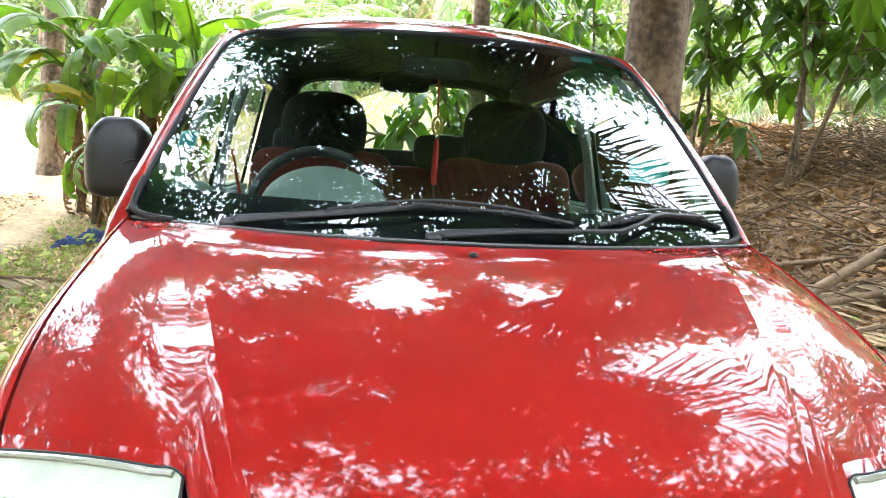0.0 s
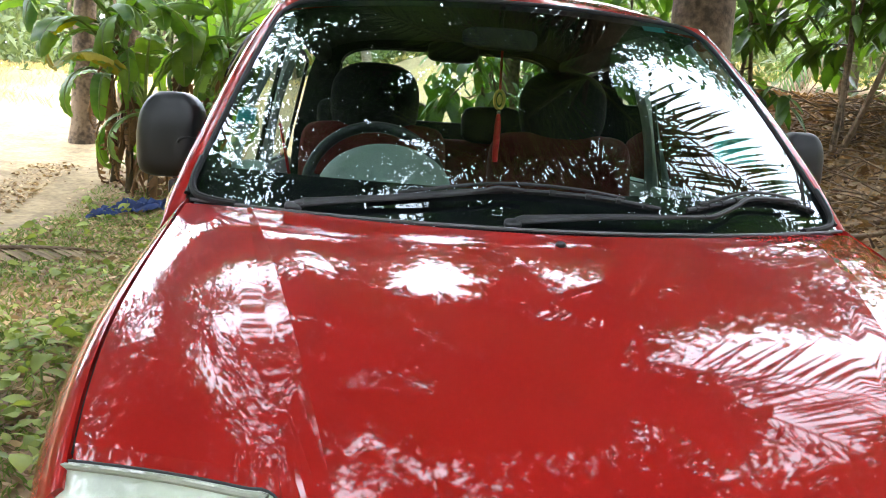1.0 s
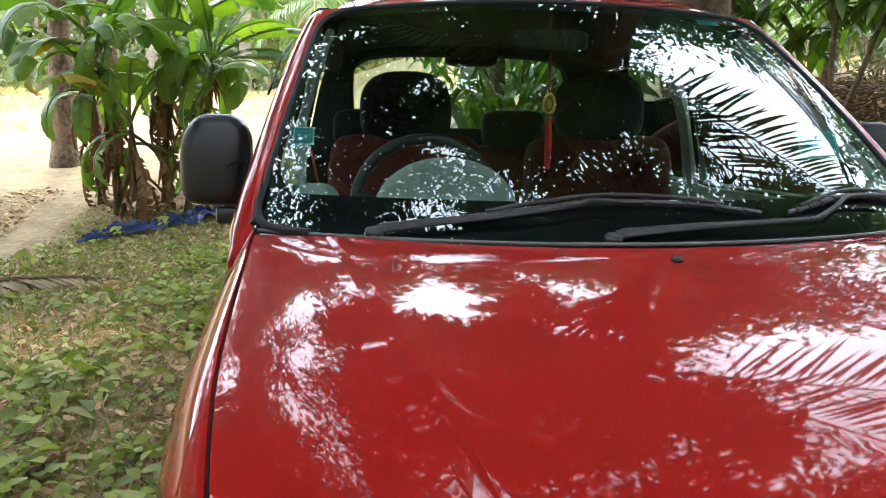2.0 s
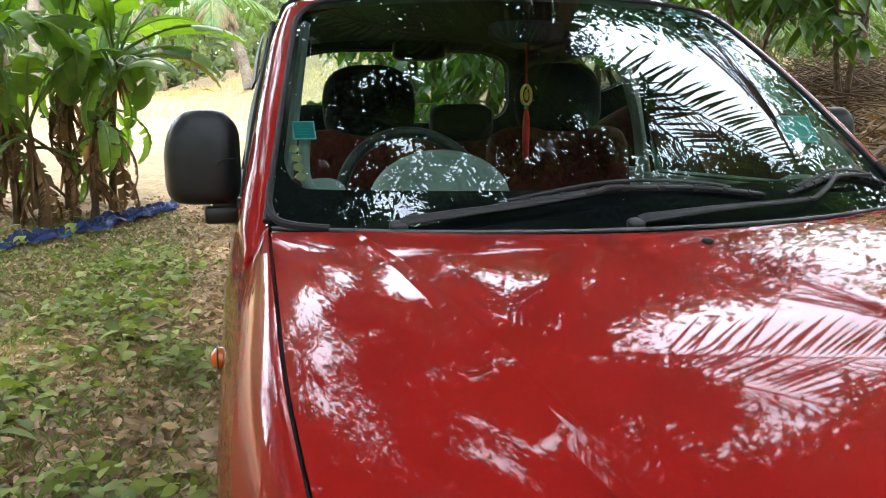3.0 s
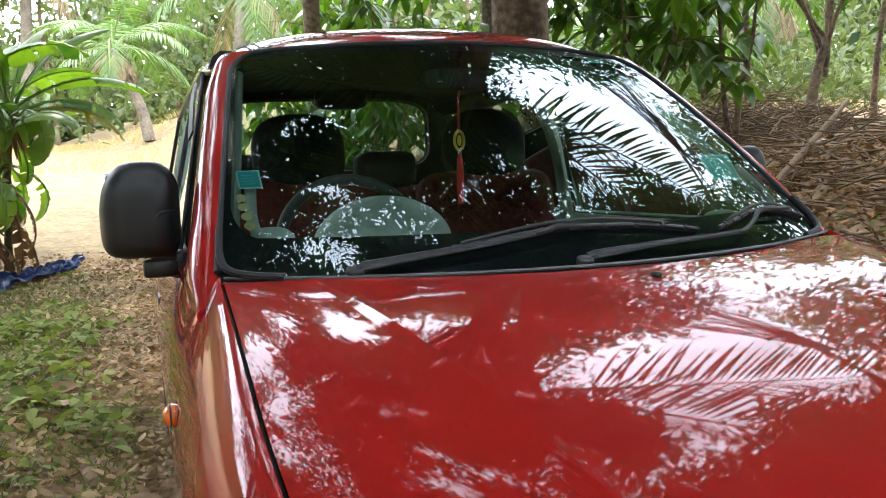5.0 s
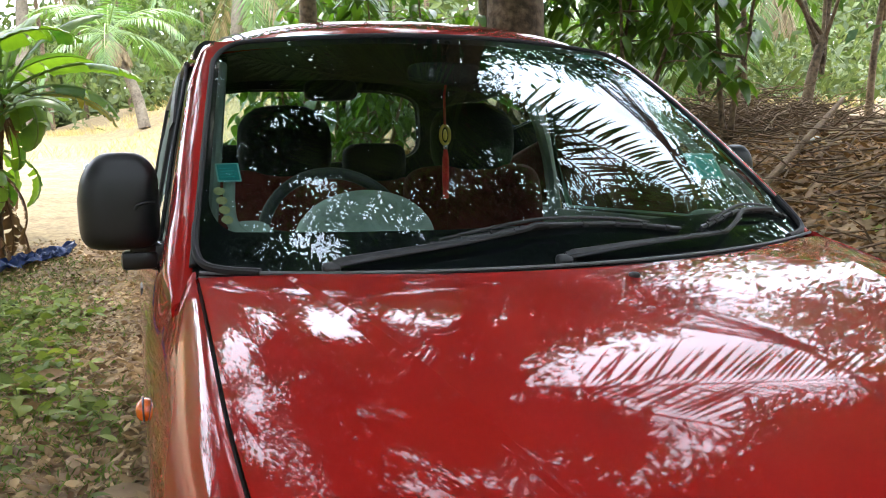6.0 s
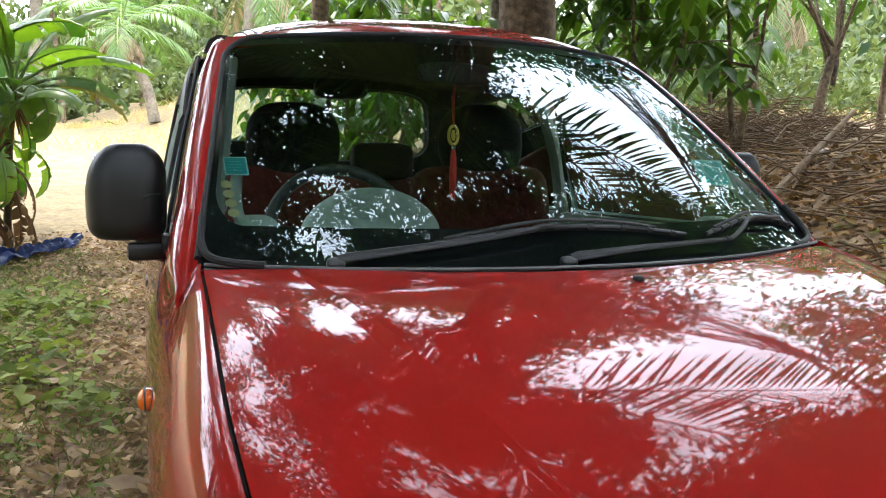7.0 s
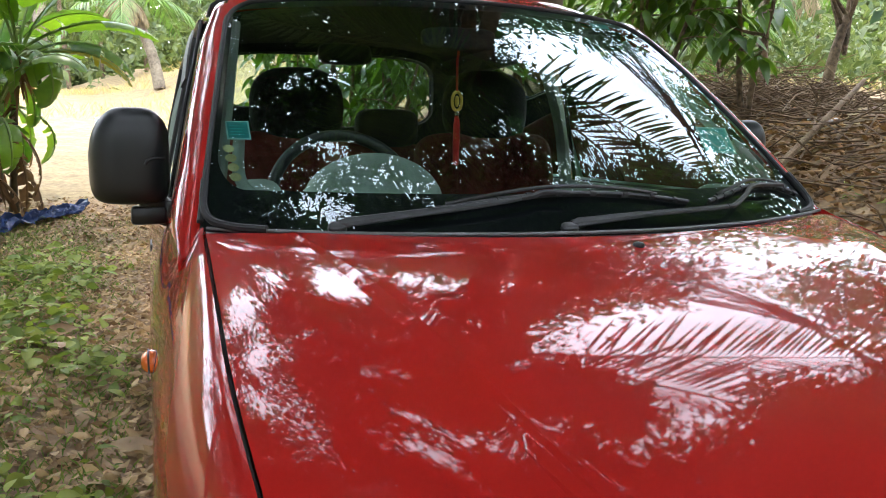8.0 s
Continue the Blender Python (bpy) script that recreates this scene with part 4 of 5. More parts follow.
TARP = material("blue_plastic_tarp", (0.008, 0.030, 0.13), rough=0.4, var=0.3, scale=12, bump=0.3, bump_scale=30)
LITTER_WHITE = material("white_plastic_scrap", (0.75, 0.75, 0.72), rough=0.5, var=0.1, scale=20)


# ---- plants: builders ----
class Soup:
    """Gathers many small leaf blades into one mesh."""
    def __init__(self):
        self.v, self.f = [], []

    def blade(self, base, along, normal, length, width, droop=0.2, fold=0.15, segs=4, shape=0.9):
        """Leaf blade: pointed oval, bent down by droop and folded along its rib."""
        along, normal = Vector(along).normalized(), Vector(normal)
        side = along.cross(normal)
        if side.length < 1e-3:
            side = along.cross(Vector((1, 0, 0.3)))
        side.normalize()
        up = side.cross(along)
        n0 = len(self.v)
        if segs == 2:                      # small leaf: four triangles round a folded rib
            b, w, sag = Vector(base), width * 0.5, Vector((0, 0, droop * length))
            mid, tip = b + along * (length * 0.45) - sag * 0.2, b + along * length - sag
            self.v += [b, mid, mid - side * w + up * (fold * w), mid + side * w + up * (fold * w), tip]
            self.f += [(n0, n0 + 1, n0 + 2), (n0, n0 + 3, n0 + 1), (n0 + 2, n0 + 1, n0 + 4), (n0 + 1, n0 + 3, n0 + 4)]
            return
        for i in range(segs + 1):
            t = i / segs
            p = Vector(base) + along * (length * t) - Vector((0, 0, 1)) * (droop * length * t * t)
            w = width * 0.5 * max(0.0, math.sin(math.pi * t ** shape)) ** 0.8
            self.v += [p - side * w + up * (fold * w), p, p + side * w + up * (fold * w)]
        for i in range(segs):
            a = n0 + 3 * i
            self.f += [(a, a + 1, a + 4, a + 3), (a + 1, a + 2, a + 5, a + 4)]

    def mesh(self, name):
        me = bpy.data.meshes.new(name)
        me.from_pydata([tuple(p) for p in self.v], [], self.f)
        return me

    def put(self, name, mat, parent=None, label="", smooth_faces=True):
        me = self.mesh(name)
        me.materials.append(mat)
        if smooth_faces:
            me.polygons.foreach_set("use_smooth", [True] * len(me.polygons))
        ob = new(name, me)
        if parent:
            ob.parent = parent
        return tagged(ob, label)


def any_dir(up=0.0):
    v = Vector(rng.normal(size=3))
    v.z += up
    return v.normalized()


def banana_leaf(parent, base, az, lift, length, width, mat, curl=1.0, name="leaf", torn=0.10, label=""):
    """One arching banana leaf with its stalk: a broad pleated blade, split here and there between the side veins."""
    d = Vector((math.sin(az), math.cos(az), 0))
    flat = Vector((math.cos(az), -math.sin(az), 0))
    roll = rng.normal() * 0.25
    side = flat * math.cos(roll) + Vector((0, 0, 1)) * math.sin(roll)
    n = 26
    rib, ang, p = [], lift, Vector(base)
    step = (length * 1.28) / n
    for i in range(n + 1):
        rib.append(p.copy())
        p = p + (d * math.cos(ang) + Vector((0, 0, 1)) * math.sin(ang)) * step
        ang -= curl * (0.024 + 0.076 * (i / n))
    soup, first, cols = Soup(), 6, 4
    for sd in (-1, 1):
        tilt, sag, last = 0.10 + 0.25 * rng.random(), 0.0, None
        for i in range(first, n + 1):
            t = (i - first) / (n - first)
            w = width * 0.5 * math.sin(math.pi * min(0.99, 0.05 + 0.94 * t)) ** 0.5
            fwd = (rib[min(n, i + 1)] - rib[max(0, i - 1)]).normalized()
            nrm = side.cross(fwd).normalized()
            def row(sag, slip):
                n0 = len(soup.v)
                for c in range(cols + 1):
                    k = c / cols
                    soup.v.append(rib[i] + side * sd * w * k * 0.95 + fwd * (0.22 * w * k + slip * k) + nrm * (0.20 * w * k - (tilt + sag) * w * k * k + 0.006 * k * (-1) ** i))
                return n0
            cur = row(sag, 0.0)
            if last is not None:
                for c in range(cols):
                    q = (last + c, last + c + 1, cur + c + 1, cur + c)
                    soup.f.append(q if sd > 0 else q[::-1])
            last = cur
            if rng.random() < torn and i < n - 1:
                sag = 0.6 * rng.random()
                last = row(sag, 0.012 + 0.05 * rng.random())
    lf = soup.put(name, mat, parent, label)
    part("stalk", tube(rib[:-1], [0.024 - 0.019 * i / n for i in range(n)], 6), mat if mat is DRY_LEAF else GREEN_STEM, lf)
    return lf


def banana_plant(at, height, leaves, seed, old=1, dead=5, lean=(0, 0), size=1.0, extra=5):
    """Banana plant: fibrous stem with dead hanging leaves, arching green leaves."""
    x, y = at
    z = ground_z(x, y) - 0.03
    ob = thing("banana_plant", "banana plant with broad torn green leaves and brown stem", "banana plant", (x, y, z), "banana plants beside the track")
    top = Vector((lean[0], lean[1], height))
    path = bend([(0, 0, 0), (lean[0] * 0.25, lean[1] * 0.25, height * 0.4), tuple(top)], 6)
    bm = tube(path, [0.056 - 0.026 * i / (len(path) - 1) for i in range(len(path))], 12)
    for v in bm.verts:
        v.co += Vector((noise.noise(v.co * 5), noise.noise(v.co * 5 + Vector((9, 0, 0))), 0)) * 0.03
    part("stem", bm, BANANA_STEM, ob, "fibrous brown stem")
    for k, (az_deg, lift_deg, length, width, curl) in enumerate(leaves):
        mat = BANANA_OLD if k < old else BANANA_LEAF
        banana_leaf(ob, top - Vector((0, 0, 0.12 * rng.random())), radians(az_deg), radians(lift_deg), length * size * 0.82, width * size * 0.74, mat, curl, torn=0.16)
    for k in range(extra):
        banana_leaf(ob, top - Vector((0, 0, 0.15 + 0.25 * rng.random())), rng.random() * 6.28, radians(-5 + 45 * rng.random()), (0.6 + 0.4 * rng.random()) * size, (0.19 + 0.09 * rng.random()) * size, BANANA_LEAF, 1.6 + 0.6 * rng.random(), torn=0.16)
    for k in range(dead):
        b = top.lerp(Vector((0, 0, height * 0.25)), rng.random() * 0.9)
        banana_leaf(ob, b, rng.random() * 6.28, radians(-20 - 35 * rng.random()), 0.55 + 0.40 * rng.random(), 0.12 + 0.13 * rng.random(), DRY_LEAF, 1.1, "dead_leaf", 0.45, "brown dead leaf")
    for k in range(dead):
        a = rng.random() * 2 * math.pi
        soup = Soup()
        b = top.lerp(Vector((0, 0, height * 0.15)), rng.random() * 0.9)
        for q in range(5):
            d = Vector((math.cos(a + q * 0.5) * 0.22, math.sin(a + q * 0.5) * 0.22, -1))
            soup.blade(b, d + any_dir() * 0.25, Vector((math.cos(a), math.sin(a), 0.3)), 0.22 + 0.38 * rng.random(), 0.03 + 0.05 * rng.random(), 0.1, 0.7, 5)
        soup.put("dead_leaf", DRY_LEAF, ob, "brown dead leaf")
    return ob


def frond(base, az, lift, length, leaflets, leaf_len, mat, rib_mat, parent, curl=1.0, hang=0.5, name="frond", label=""):
    """Palm frond: an arching rib with two rows of narrow leaflets."""
    d = Vector((math.sin(az), math.cos(az), 0))
    side = Vector((math.cos(az), -math.sin(az), 0))
    n, rib, ang, p = 18, [], lift, Vector(base)
    for i in range(n + 1):
        rib.append(p.copy())
        p = p + (d * math.cos(ang) + Vector((0, 0, 1)) * math.sin(ang)) * (length / n)
        ang -= curl * 0.085
    soup = Soup()
    for k in range(leaflets):
        t = 0.16 + 0.83 * k / leaflets
        i = min(n - 1, int(t * n))
        q = rib[i].lerp(rib[i + 1], t * n - i)
        fwd = (rib[i + 1] - rib[i]).normalized()
        ln = leaf_len * (0.45 + 0.55 * math.sin(math.pi * min(1, t * 0.95 + 0.1))) * (0.85 + 0.3 * rng.random())
        for sd in (-1, 1):
            dd = side * sd * 0.9 + fwd * (0.45 + 0.5 * t) + Vector((0, 0, 0.10 - hang * 0.8)) + Vector(rng.normal(size=3)) * 0.06
            soup.blade(q, dd, fwd.cross(side) * -sd + side * 0.5, ln, 0.032 + 0.015 * rng.random(), hang * 0.5, 0.3, 4, 0.75)
    fr = soup.put(name, mat, parent, label)
    part("rib", tube(rib, [0.030 - 0.025 * i / n for i in range(n + 1)], 6), rib_mat, fr)
    return fr


def palm(at, height, lean, fronds, length, seed, label="coconut palm with drooping fronds and a slender grey trunk", trunk_r=0.14, dry=2, dry_len=0.7, spans=(0, 360), group="palms"):
    x, y = at
    z = ground_z(x, y) - 0.05
    ob = thing("palm_tree", label, "palm tree", (x, y, z), group)
    top = Vector((lean[0], lean[1], height))
    path = bend([(0, 0, 0), (lean[0] * 0.2, lean[1] * 0.2, height * 0.35), (lean[0] * 0.6, lean[1] * 0.6, height * 0.7), tuple(top)], 6)
    radii = [trunk_r * (1.25 - 0.45 * i / (len(path) - 1)) * (1 + 0.05 * (i % 2)) for i in range(len(path))]
    part("trunk", tube(path, radii, 12), BARK_PALE, ob)
    for k in range(fronds):
        a = radians(spans[0] + (spans[1] - spans[0]) * (k + 0.3 * rng.random()) / fronds)
        lift = radians(68 - 70 * ((k * 0.618) % 1))
        frond(top, a, lift, length * (0.85 + 0.3 * rng.random()), 34, length * 0.24, PALM_LEAF, GREEN_STEM, ob, 1.0, 0.45)
    for k in range(dry):
        frond(top - Vector((0, 0, 0.1)), rng.random() * 6.28, radians(-20), length * dry_len, 26, length * dry_len * 0.28, DRY_PALM, DRY_STICK, ob, 0.7, 0.9, "dry_frond", "dry brown hanging frond")
    return ob


def limb(start, d, length, r0, wander=0.25, n=6, rise=0.0):
    pts, p, d = [Vector(start)], Vector(start), Vector(d).normalized()
    for i in range(n):
        d = (d + Vector(rng.normal(size=3)) * wander * 0.5 + Vector((0, 0, rise))).normalized()
        p = p + d * (length / n)
        pts.append(p)
    return pts, [r0 * (1 - 0.8 * i / n) for i in range(n + 1)]


def leaf_cloud(soup, centres, per, radius, size, droop=0.3, aspect=0.42):
    """Leaves scattered round twig ends."""
    for c in centres:
        k = max(4, int(per * (0.6 + 0.8 * rng.random())))
        for _ in range(k):
            off = Vector(rng.normal(size=3)) * radius * 0.5
            d = (off.normalized() + any_dir() * 0.8 + Vector((0, 0, -0.25))).normalized()
            ln = size * (0.7 + 0.6 * rng.random())
            soup.blade(Vector(c) + off, d, any_dir(0.9), ln, ln * aspect, droop, 0.25, 2)


def tree(at, trunk_r, fork, crowns, label, mat_leaf, mat_bark, per=26, size=0.16, clusters=90, category="tree", name="tree", group="", lean=(0, 0), z0=None, holes=0.0, cl_r=0.55, tips=(), limbs=5, limb_r=0.42):
    """Tree: tapered trunk, limbs that reach into its crowns, twigs and leaves. crowns: (centre, radii) in the world."""
    x, y = at
    z = ground_z(x, y) - 0.05 if z0 is None else z0
    ob = thing(name, label, category, (x, y, z), group)
    base = Vector((x, y, z))
    top = Vector((lean[0], lean[1], fork))
    path = bend([(0, 0, 0), (lean[0] * 0.3, lean[1] * 0.3, fork * 0.5), tuple(top)], 6)
    radii = [trunk_r * (1.18 - 0.38 * i / (len(path) - 1)) for i in range(len(path))]
    radii[0] *= 1.25
    bm = tube(path, radii, 20)
    for v in bm.verts:
        r = noise.noise(Vector((v.co.x * 6, v.co.y * 6, v.co.z * 1.6)))
        v.co.x *= 1 + 0.05 * r
        v.co.y *= 1 + 0.05 * r
    part("trunk", bm, mat_bark, ob)
    soup = Soup()
    groups = [(Vector(c) - base, r, []) for c, r in crowns] + [(Vector(c) - base, (0.5, 0.5, 0.3), [Vector(q) - base for q in pts]) for c, pts, *_ in tips]
    sizes = [size] * len(crowns) + [t[2] if len(t) > 2 else size for t in tips]
    for (c, r, ends), leaf_size in zip(groups, sizes):
        for _ in range(0 if ends else clusters):
            q = any_dir() * (rng.random() ** 0.4)
            p = c + Vector((q.x * r[0], q.y * r[1], q.z * r[2]))
            if noise.noise(p * 0.55 + Vector((x, y, 0))) > holes - 0.12:
                ends.append(p)
        # limbs to the crown and twigs to some of the ends
        for k in range(limbs):
            goal = c + Vector((rng.normal() * r[0] * 0.35, rng.normal() * r[1] * 0.35, rng.normal() * r[2] * 0.3))
            mid = top.lerp(goal, 0.5) + Vector((0, 0, 0.12 * (goal - top).length)) + any_dir() * 0.3
            pts = bend([tuple(top - Vector((0, 0, 0.15 * k))), tuple(mid), tuple(goal)], 6)
            part("limb", tube(pts, [trunk_r * limb_r * (1 - 0.75 * i / (len(pts) - 1)) for i in range(len(pts))], 8), mat_bark, ob)
            near = sorted(ends, key=lambda p: (p - goal).length)[:8]
            tw = bmesh.new()
            for e in near:
                pts = bend([tuple(goal.lerp(mid, 0.3)), tuple(goal.lerp(e, 0.5) + any_dir() * 0.15), tuple(e)], 3)
                tube(pts, [0.022 * (1 - 0.75 * i / (len(pts) - 1)) for i in range(len(pts))], 5, bm=tw)
            tagged(part("twigs", tw, mat_bark, ob), kind="stuff")
        leaf_cloud(soup, ends, per, cl_r, leaf_size)
    tagged(soup.put("crown", mat_leaf, ob), kind="stuff")
    return ob

# ---- trees over and round the truck ----
# gaps between the crowns: centre and half axes in plan at 7 m height, share of the gap that twigs still fill
OPENINGS = [(5.2, 3.75, 2.1, 1.6, 0.0), (7.7, 4.5, 2.4, 1.9, 0.0), (10.2, 8.0, 2.9, 2.8, 0.0), (12.8, 11.2, 3.0, 3.0, 0.0), (15.0, 15.5, 3.5, 3.5, 0.05), (4.3, 2.0, 1.0, 0.75, 0.0), (6.5, 2.5, 0.9, 0.7, 0.0), (3.4, 1.35, 0.55, 0.45, 0.0),
            (2.3, 6.75, 0.62, 0.85, 0.0), (1.85, 4.85, 0.60, 0.55, 0.0), (0.38, 6.5, 0.92, 1.45, 0.0), (0.5, 10.3, 1.1, 1.2, 0.05), (2.6, 11.2, 1.4, 1.4, 0.1),
            (-1.3, 7.1, 0.66, 1.2, 0.0), (-1.85, 10.4, 1.0, 1.2, 0.05), (-2.9, 12.4, 1.3, 1.3, 0.1), (-2.75, 6.35, 0.75, 1.15, 0.0), (-3.95, 3.8, 1.0, 1.7, 0.05), (-3.95, 6.3, 0.75, 0.85, 0.0), (-2.75, 4.75, 0.55, 0.6, 0.05), (-2.2, 3.95, 0.55, 0.5, 0.05),
            (-6.8, 5.6, 1.4, 1.5, 0.05), (-8.4, 11.8, 2.4, 2.8, 0.05), (-8.8, 16.0, 3.0, 2.6, 0.05), (-5.7, 12.2, 1.5, 1.5, 0.05), (-12.0, 13.0, 3.0, 4.0, 0.1),
            (-1.1, 0.75, 0.50, 0.40, 0.0), (0.05, 0.9, 0.48, 0.36, 0.0), (1.2, 1.15, 0.36, 0.30, 0.0), (-0.5, 1.75, 0.34, 0.28, 0.0)]
for k in range(85):                        # flecks of sky nearly overhead
    x, y, r = -3.2 + 6.6 * rng.random(), 0.2 + 4.6 * rng.random(), 0.18 + 0.07 * rng.random()
    OPENINGS.append((x, y, r, r * (0.7 + 0.5 * rng.random()), 0.0))
for k in range(80):                        # small gaps further out
    x, y, r = -5.5 + 11.0 * rng.random(), 3.5 + 8.0 * rng.random(), 0.20 + 0.16 * rng.random()
    OPENINGS.append((x, y, r, r * (0.7 + 0.6 * rng.random()), 0.0))


def canopy(x0, x1, y0, y1, per_m2, lo, hi):
    """Twig ends of a leafy canopy over a patch of ground; the gaps between the crowns widen upwards."""
    out = []
    for _ in range(int((x1 - x0) * (y1 - y0) * per_m2)):
        x, y, z = x0 + (x1 - x0) * rng.random(), y0 + (y1 - y0) * rng.random(), lo + (hi - lo) * rng.random()
        k = 6.0 / (z - 1.0)
        gx, gy = x * k, (y + 0.3) * k - 0.3
        e, fill = min((((gx - a) / rx) ** 2 + ((gy - b) / ry) ** 2, f) for a, b, rx, ry, f in OPENINGS)
        e += 0.30 * noise.noise((gx * 1.1, gy * 1.1, 1.5)) + 0.25 * noise.noise((gx * 3.1, gy * 3.1, 4))
        clump = noise.noise((x * 1.7, y * 1.7, 8)) + 0.5 * noise.noise((x * 4.3, y * 4.3, 3))
        if e > 1.0 and clump > -0.62 or rng.random() < fill:
            out.append((x, y, z))
    return out


TALL = "tall tree with a thick rough brown trunk and overhanging crown"
LEAFY = "leafy tree with a rough brown trunk"
tree((2.20, 4.70), 0.235, 5.6, [], TALL, CROWN_LEAF, BARK, per=92, size=0.088, lean=(0.05, 0.1), cl_r=0.36, limbs=4, limb_r=0.26,
     tips=[((-1.2, 3.0, 7.6), canopy(-2.9, 0.6, -1.2, 5.9, 30, 6.7, 7.5)), ((1.7, 2.8, 7.4), canopy(0.4, 3.6, 0.4, 5.9, 30, 6.7, 7.5)),
           ((0.2, 3.0, 8.8), canopy(-3.0, 3.6, -1.2, 6.0, 9.5, 7.4, 8.0), 0.22), ((2.2, -0.4, 7.8), canopy(0.8, 3.6, -1.5, 0.5, 26, 6.8, 8.4), 0.16)])
tree((-4.2, 11.6), 0.16, 4.6, [], LEAFY, CROWN_LEAF, BARK, per=46, size=0.14, limbs=3, limb_r=0.3, cl_r=0.4, tips=[((-2.2, 8.4, 7.4), canopy(-7.0, 1.8, 5.9, 11.0, 22, 6.7, 7.6)), ((-4.0, 3.2, 7.2), canopy(-5.4, -2.8, -0.5, 6.0, 26, 6.6, 7.6)), ((-2.4, 9.0, 8.8), canopy(-6.5, 1.8, 5.9, 13.0, 8, 7.5, 8.2), 0.28)])
tree((4.6, 10.6), 0.17, 4.6, [], LEAFY, CROWN_LEAF, BARK, per=40, size=0.17, limbs=3, limb_r=0.3, tips=[((5.0, 9.0, 6.8), canopy(1.8, 9.5, 6.0, 11.5, 11.0, 5.8, 8.2)), ((3.9, 8.0, 8.2), canopy(2.6, 6.4, 5.4, 12.5, 9.0, 7.2, 8.4), 0.28)])
tree((-4.7, 2.6), 0.10, 4.2, [((-3.9, 4.2, 6.6), (1.3, 2.4, 1.0))], "slender tree with thin bare branches and sparse leaves", CROWN_LEAF, BARK_PALE, per=9, size=0.12, clusters=60, holes=0.2, limb_r=0.5, limbs=7)
tree((-6.2, 1.0), 0.17, 4.0, [], LEAFY, CROWN_LEAF, BARK, per=40, size=0.2, limbs=4, limb_r=0.3, tips=[((-6.4, 2.0, 6.6), canopy(-10.5, -5.0, -3.0, 7.0, 11.0, 3.6, 7.8)), ((-6.5, 3.0, 8.0), canopy(-10.0, -4.9, -1.0, 7.0, 8.0, 7.6, 8.6), 0.32)])
tree((-3.2, -6.4), 0.18, 4.4, [], LEAFY, CROWN_LEAF, BARK, per=40, size=0.2, limbs=4, limb_r=0.3, tips=[((-3.0, -4.5, 7.0), canopy(-8.0, -0.2, -9.0, 0.4, 7.5, 5.6, 8.4))])
tree((3.4, -6.6), 0.20, 4.2, [], LEAFY, CROWN_LEAF, BARK, per=40, size=0.2, limbs=4, limb_r=0.3, tips=[((3.2, -4.5, 7.0), canopy(-0.2, 8.0, -9.0, 0.4, 7.5, 5.6, 8.4))])
tree((8.6, -1.6), 0.18, 3.6, [], LEAFY, CROWN_LEAF, BARK, per=40, size=0.16, limbs=4, limb_r=0.3, tips=[((7.0, 0.2, 6.8), canopy(3.5, 11.0, -3.0, 2.6, 17.0, 5.8, 8.0)), ((7.5, 5.0, 7.2), canopy(3.5, 10.5, 2.6, 6.2, 14.0, 6.2, 8.2)), ((6.0, 0.5, 8.4), canopy(3.5, 10.5, -3.0, 3.2, 11.0, 8.0, 9.2), 0.28)])

# a ring of leafy trees behind and beside the clearing
for azd in (62, 80, 98, 116, 134, 152, 170, 188, 206, 224, 242, 260, 278, 294):
    r = 11.5 + 3.0 * rng.random()
    x, y = r * math.sin(radians(azd)), r * math.cos(radians(azd))
    z = ground_z(x, y)
    tree((x, y), 0.15, 2.6, [((x, y, z + 3.0), (2.4, 2.4, 2.2)), ((x, y, z + 6.6), (2.2, 2.2, 2.2))], LEAFY, CROWN_LEAF, BARK, per=34, size=0.30, clusters=75, limbs=2, limb_r=0.4, cl_r=0.8, group="trees round the clearing")

# palms
p1 = palm((3.28, 7.2), 5.1, (-1.68, -4.9), 6, 3.0, 3, "leaning coconut palm with long arching fronds", trunk_r=0.11, dry=0, spans=(195, 345))
for a, lf, ln in ((101, 5, 4.3), (130, 0, 3.9)):
    frond((-1.68, -4.9, 5.1), radians(a), radians(lf), ln, 46, 0.85, PALM_LEAF, GREEN_STEM, p1, 0.30, 0.5)
palm((9.4, 4.6), 5.4, (0.2, 0.1), 8, 3.0, 4, trunk_r=0.15, dry=1, spans=(-10, 200))
palm((-0.55, 24.0), 2.7, (-0.85, 0.3), 12, 3.0, 5, trunk_r=0.14, dry=9, dry_len=0.36)
palm((-8.0, 31.0), 8.0, (0.3, 0.4), 14, 3.8, 5, trunk_r=0.19, dry=2)
palm((2.5, 27.5), 4.2, (0.4, 0.2), 16, 4.6, 6, trunk_r=0.20, dry=2)
palm((-4.5, 31.0), 7.0, (0.3, 0.2), 14, 4.2, 8, trunk_r=0.2, dry=3)
palm((8.6, 13.2), 1.2, (0.1, 0.1), 12, 2.8, 9, "young palm with feathery fronds", 0.12, 2)
palm((12.5, 14.0), 3.4, (0.2, 0.2), 14, 3.4, 11, dry=3)

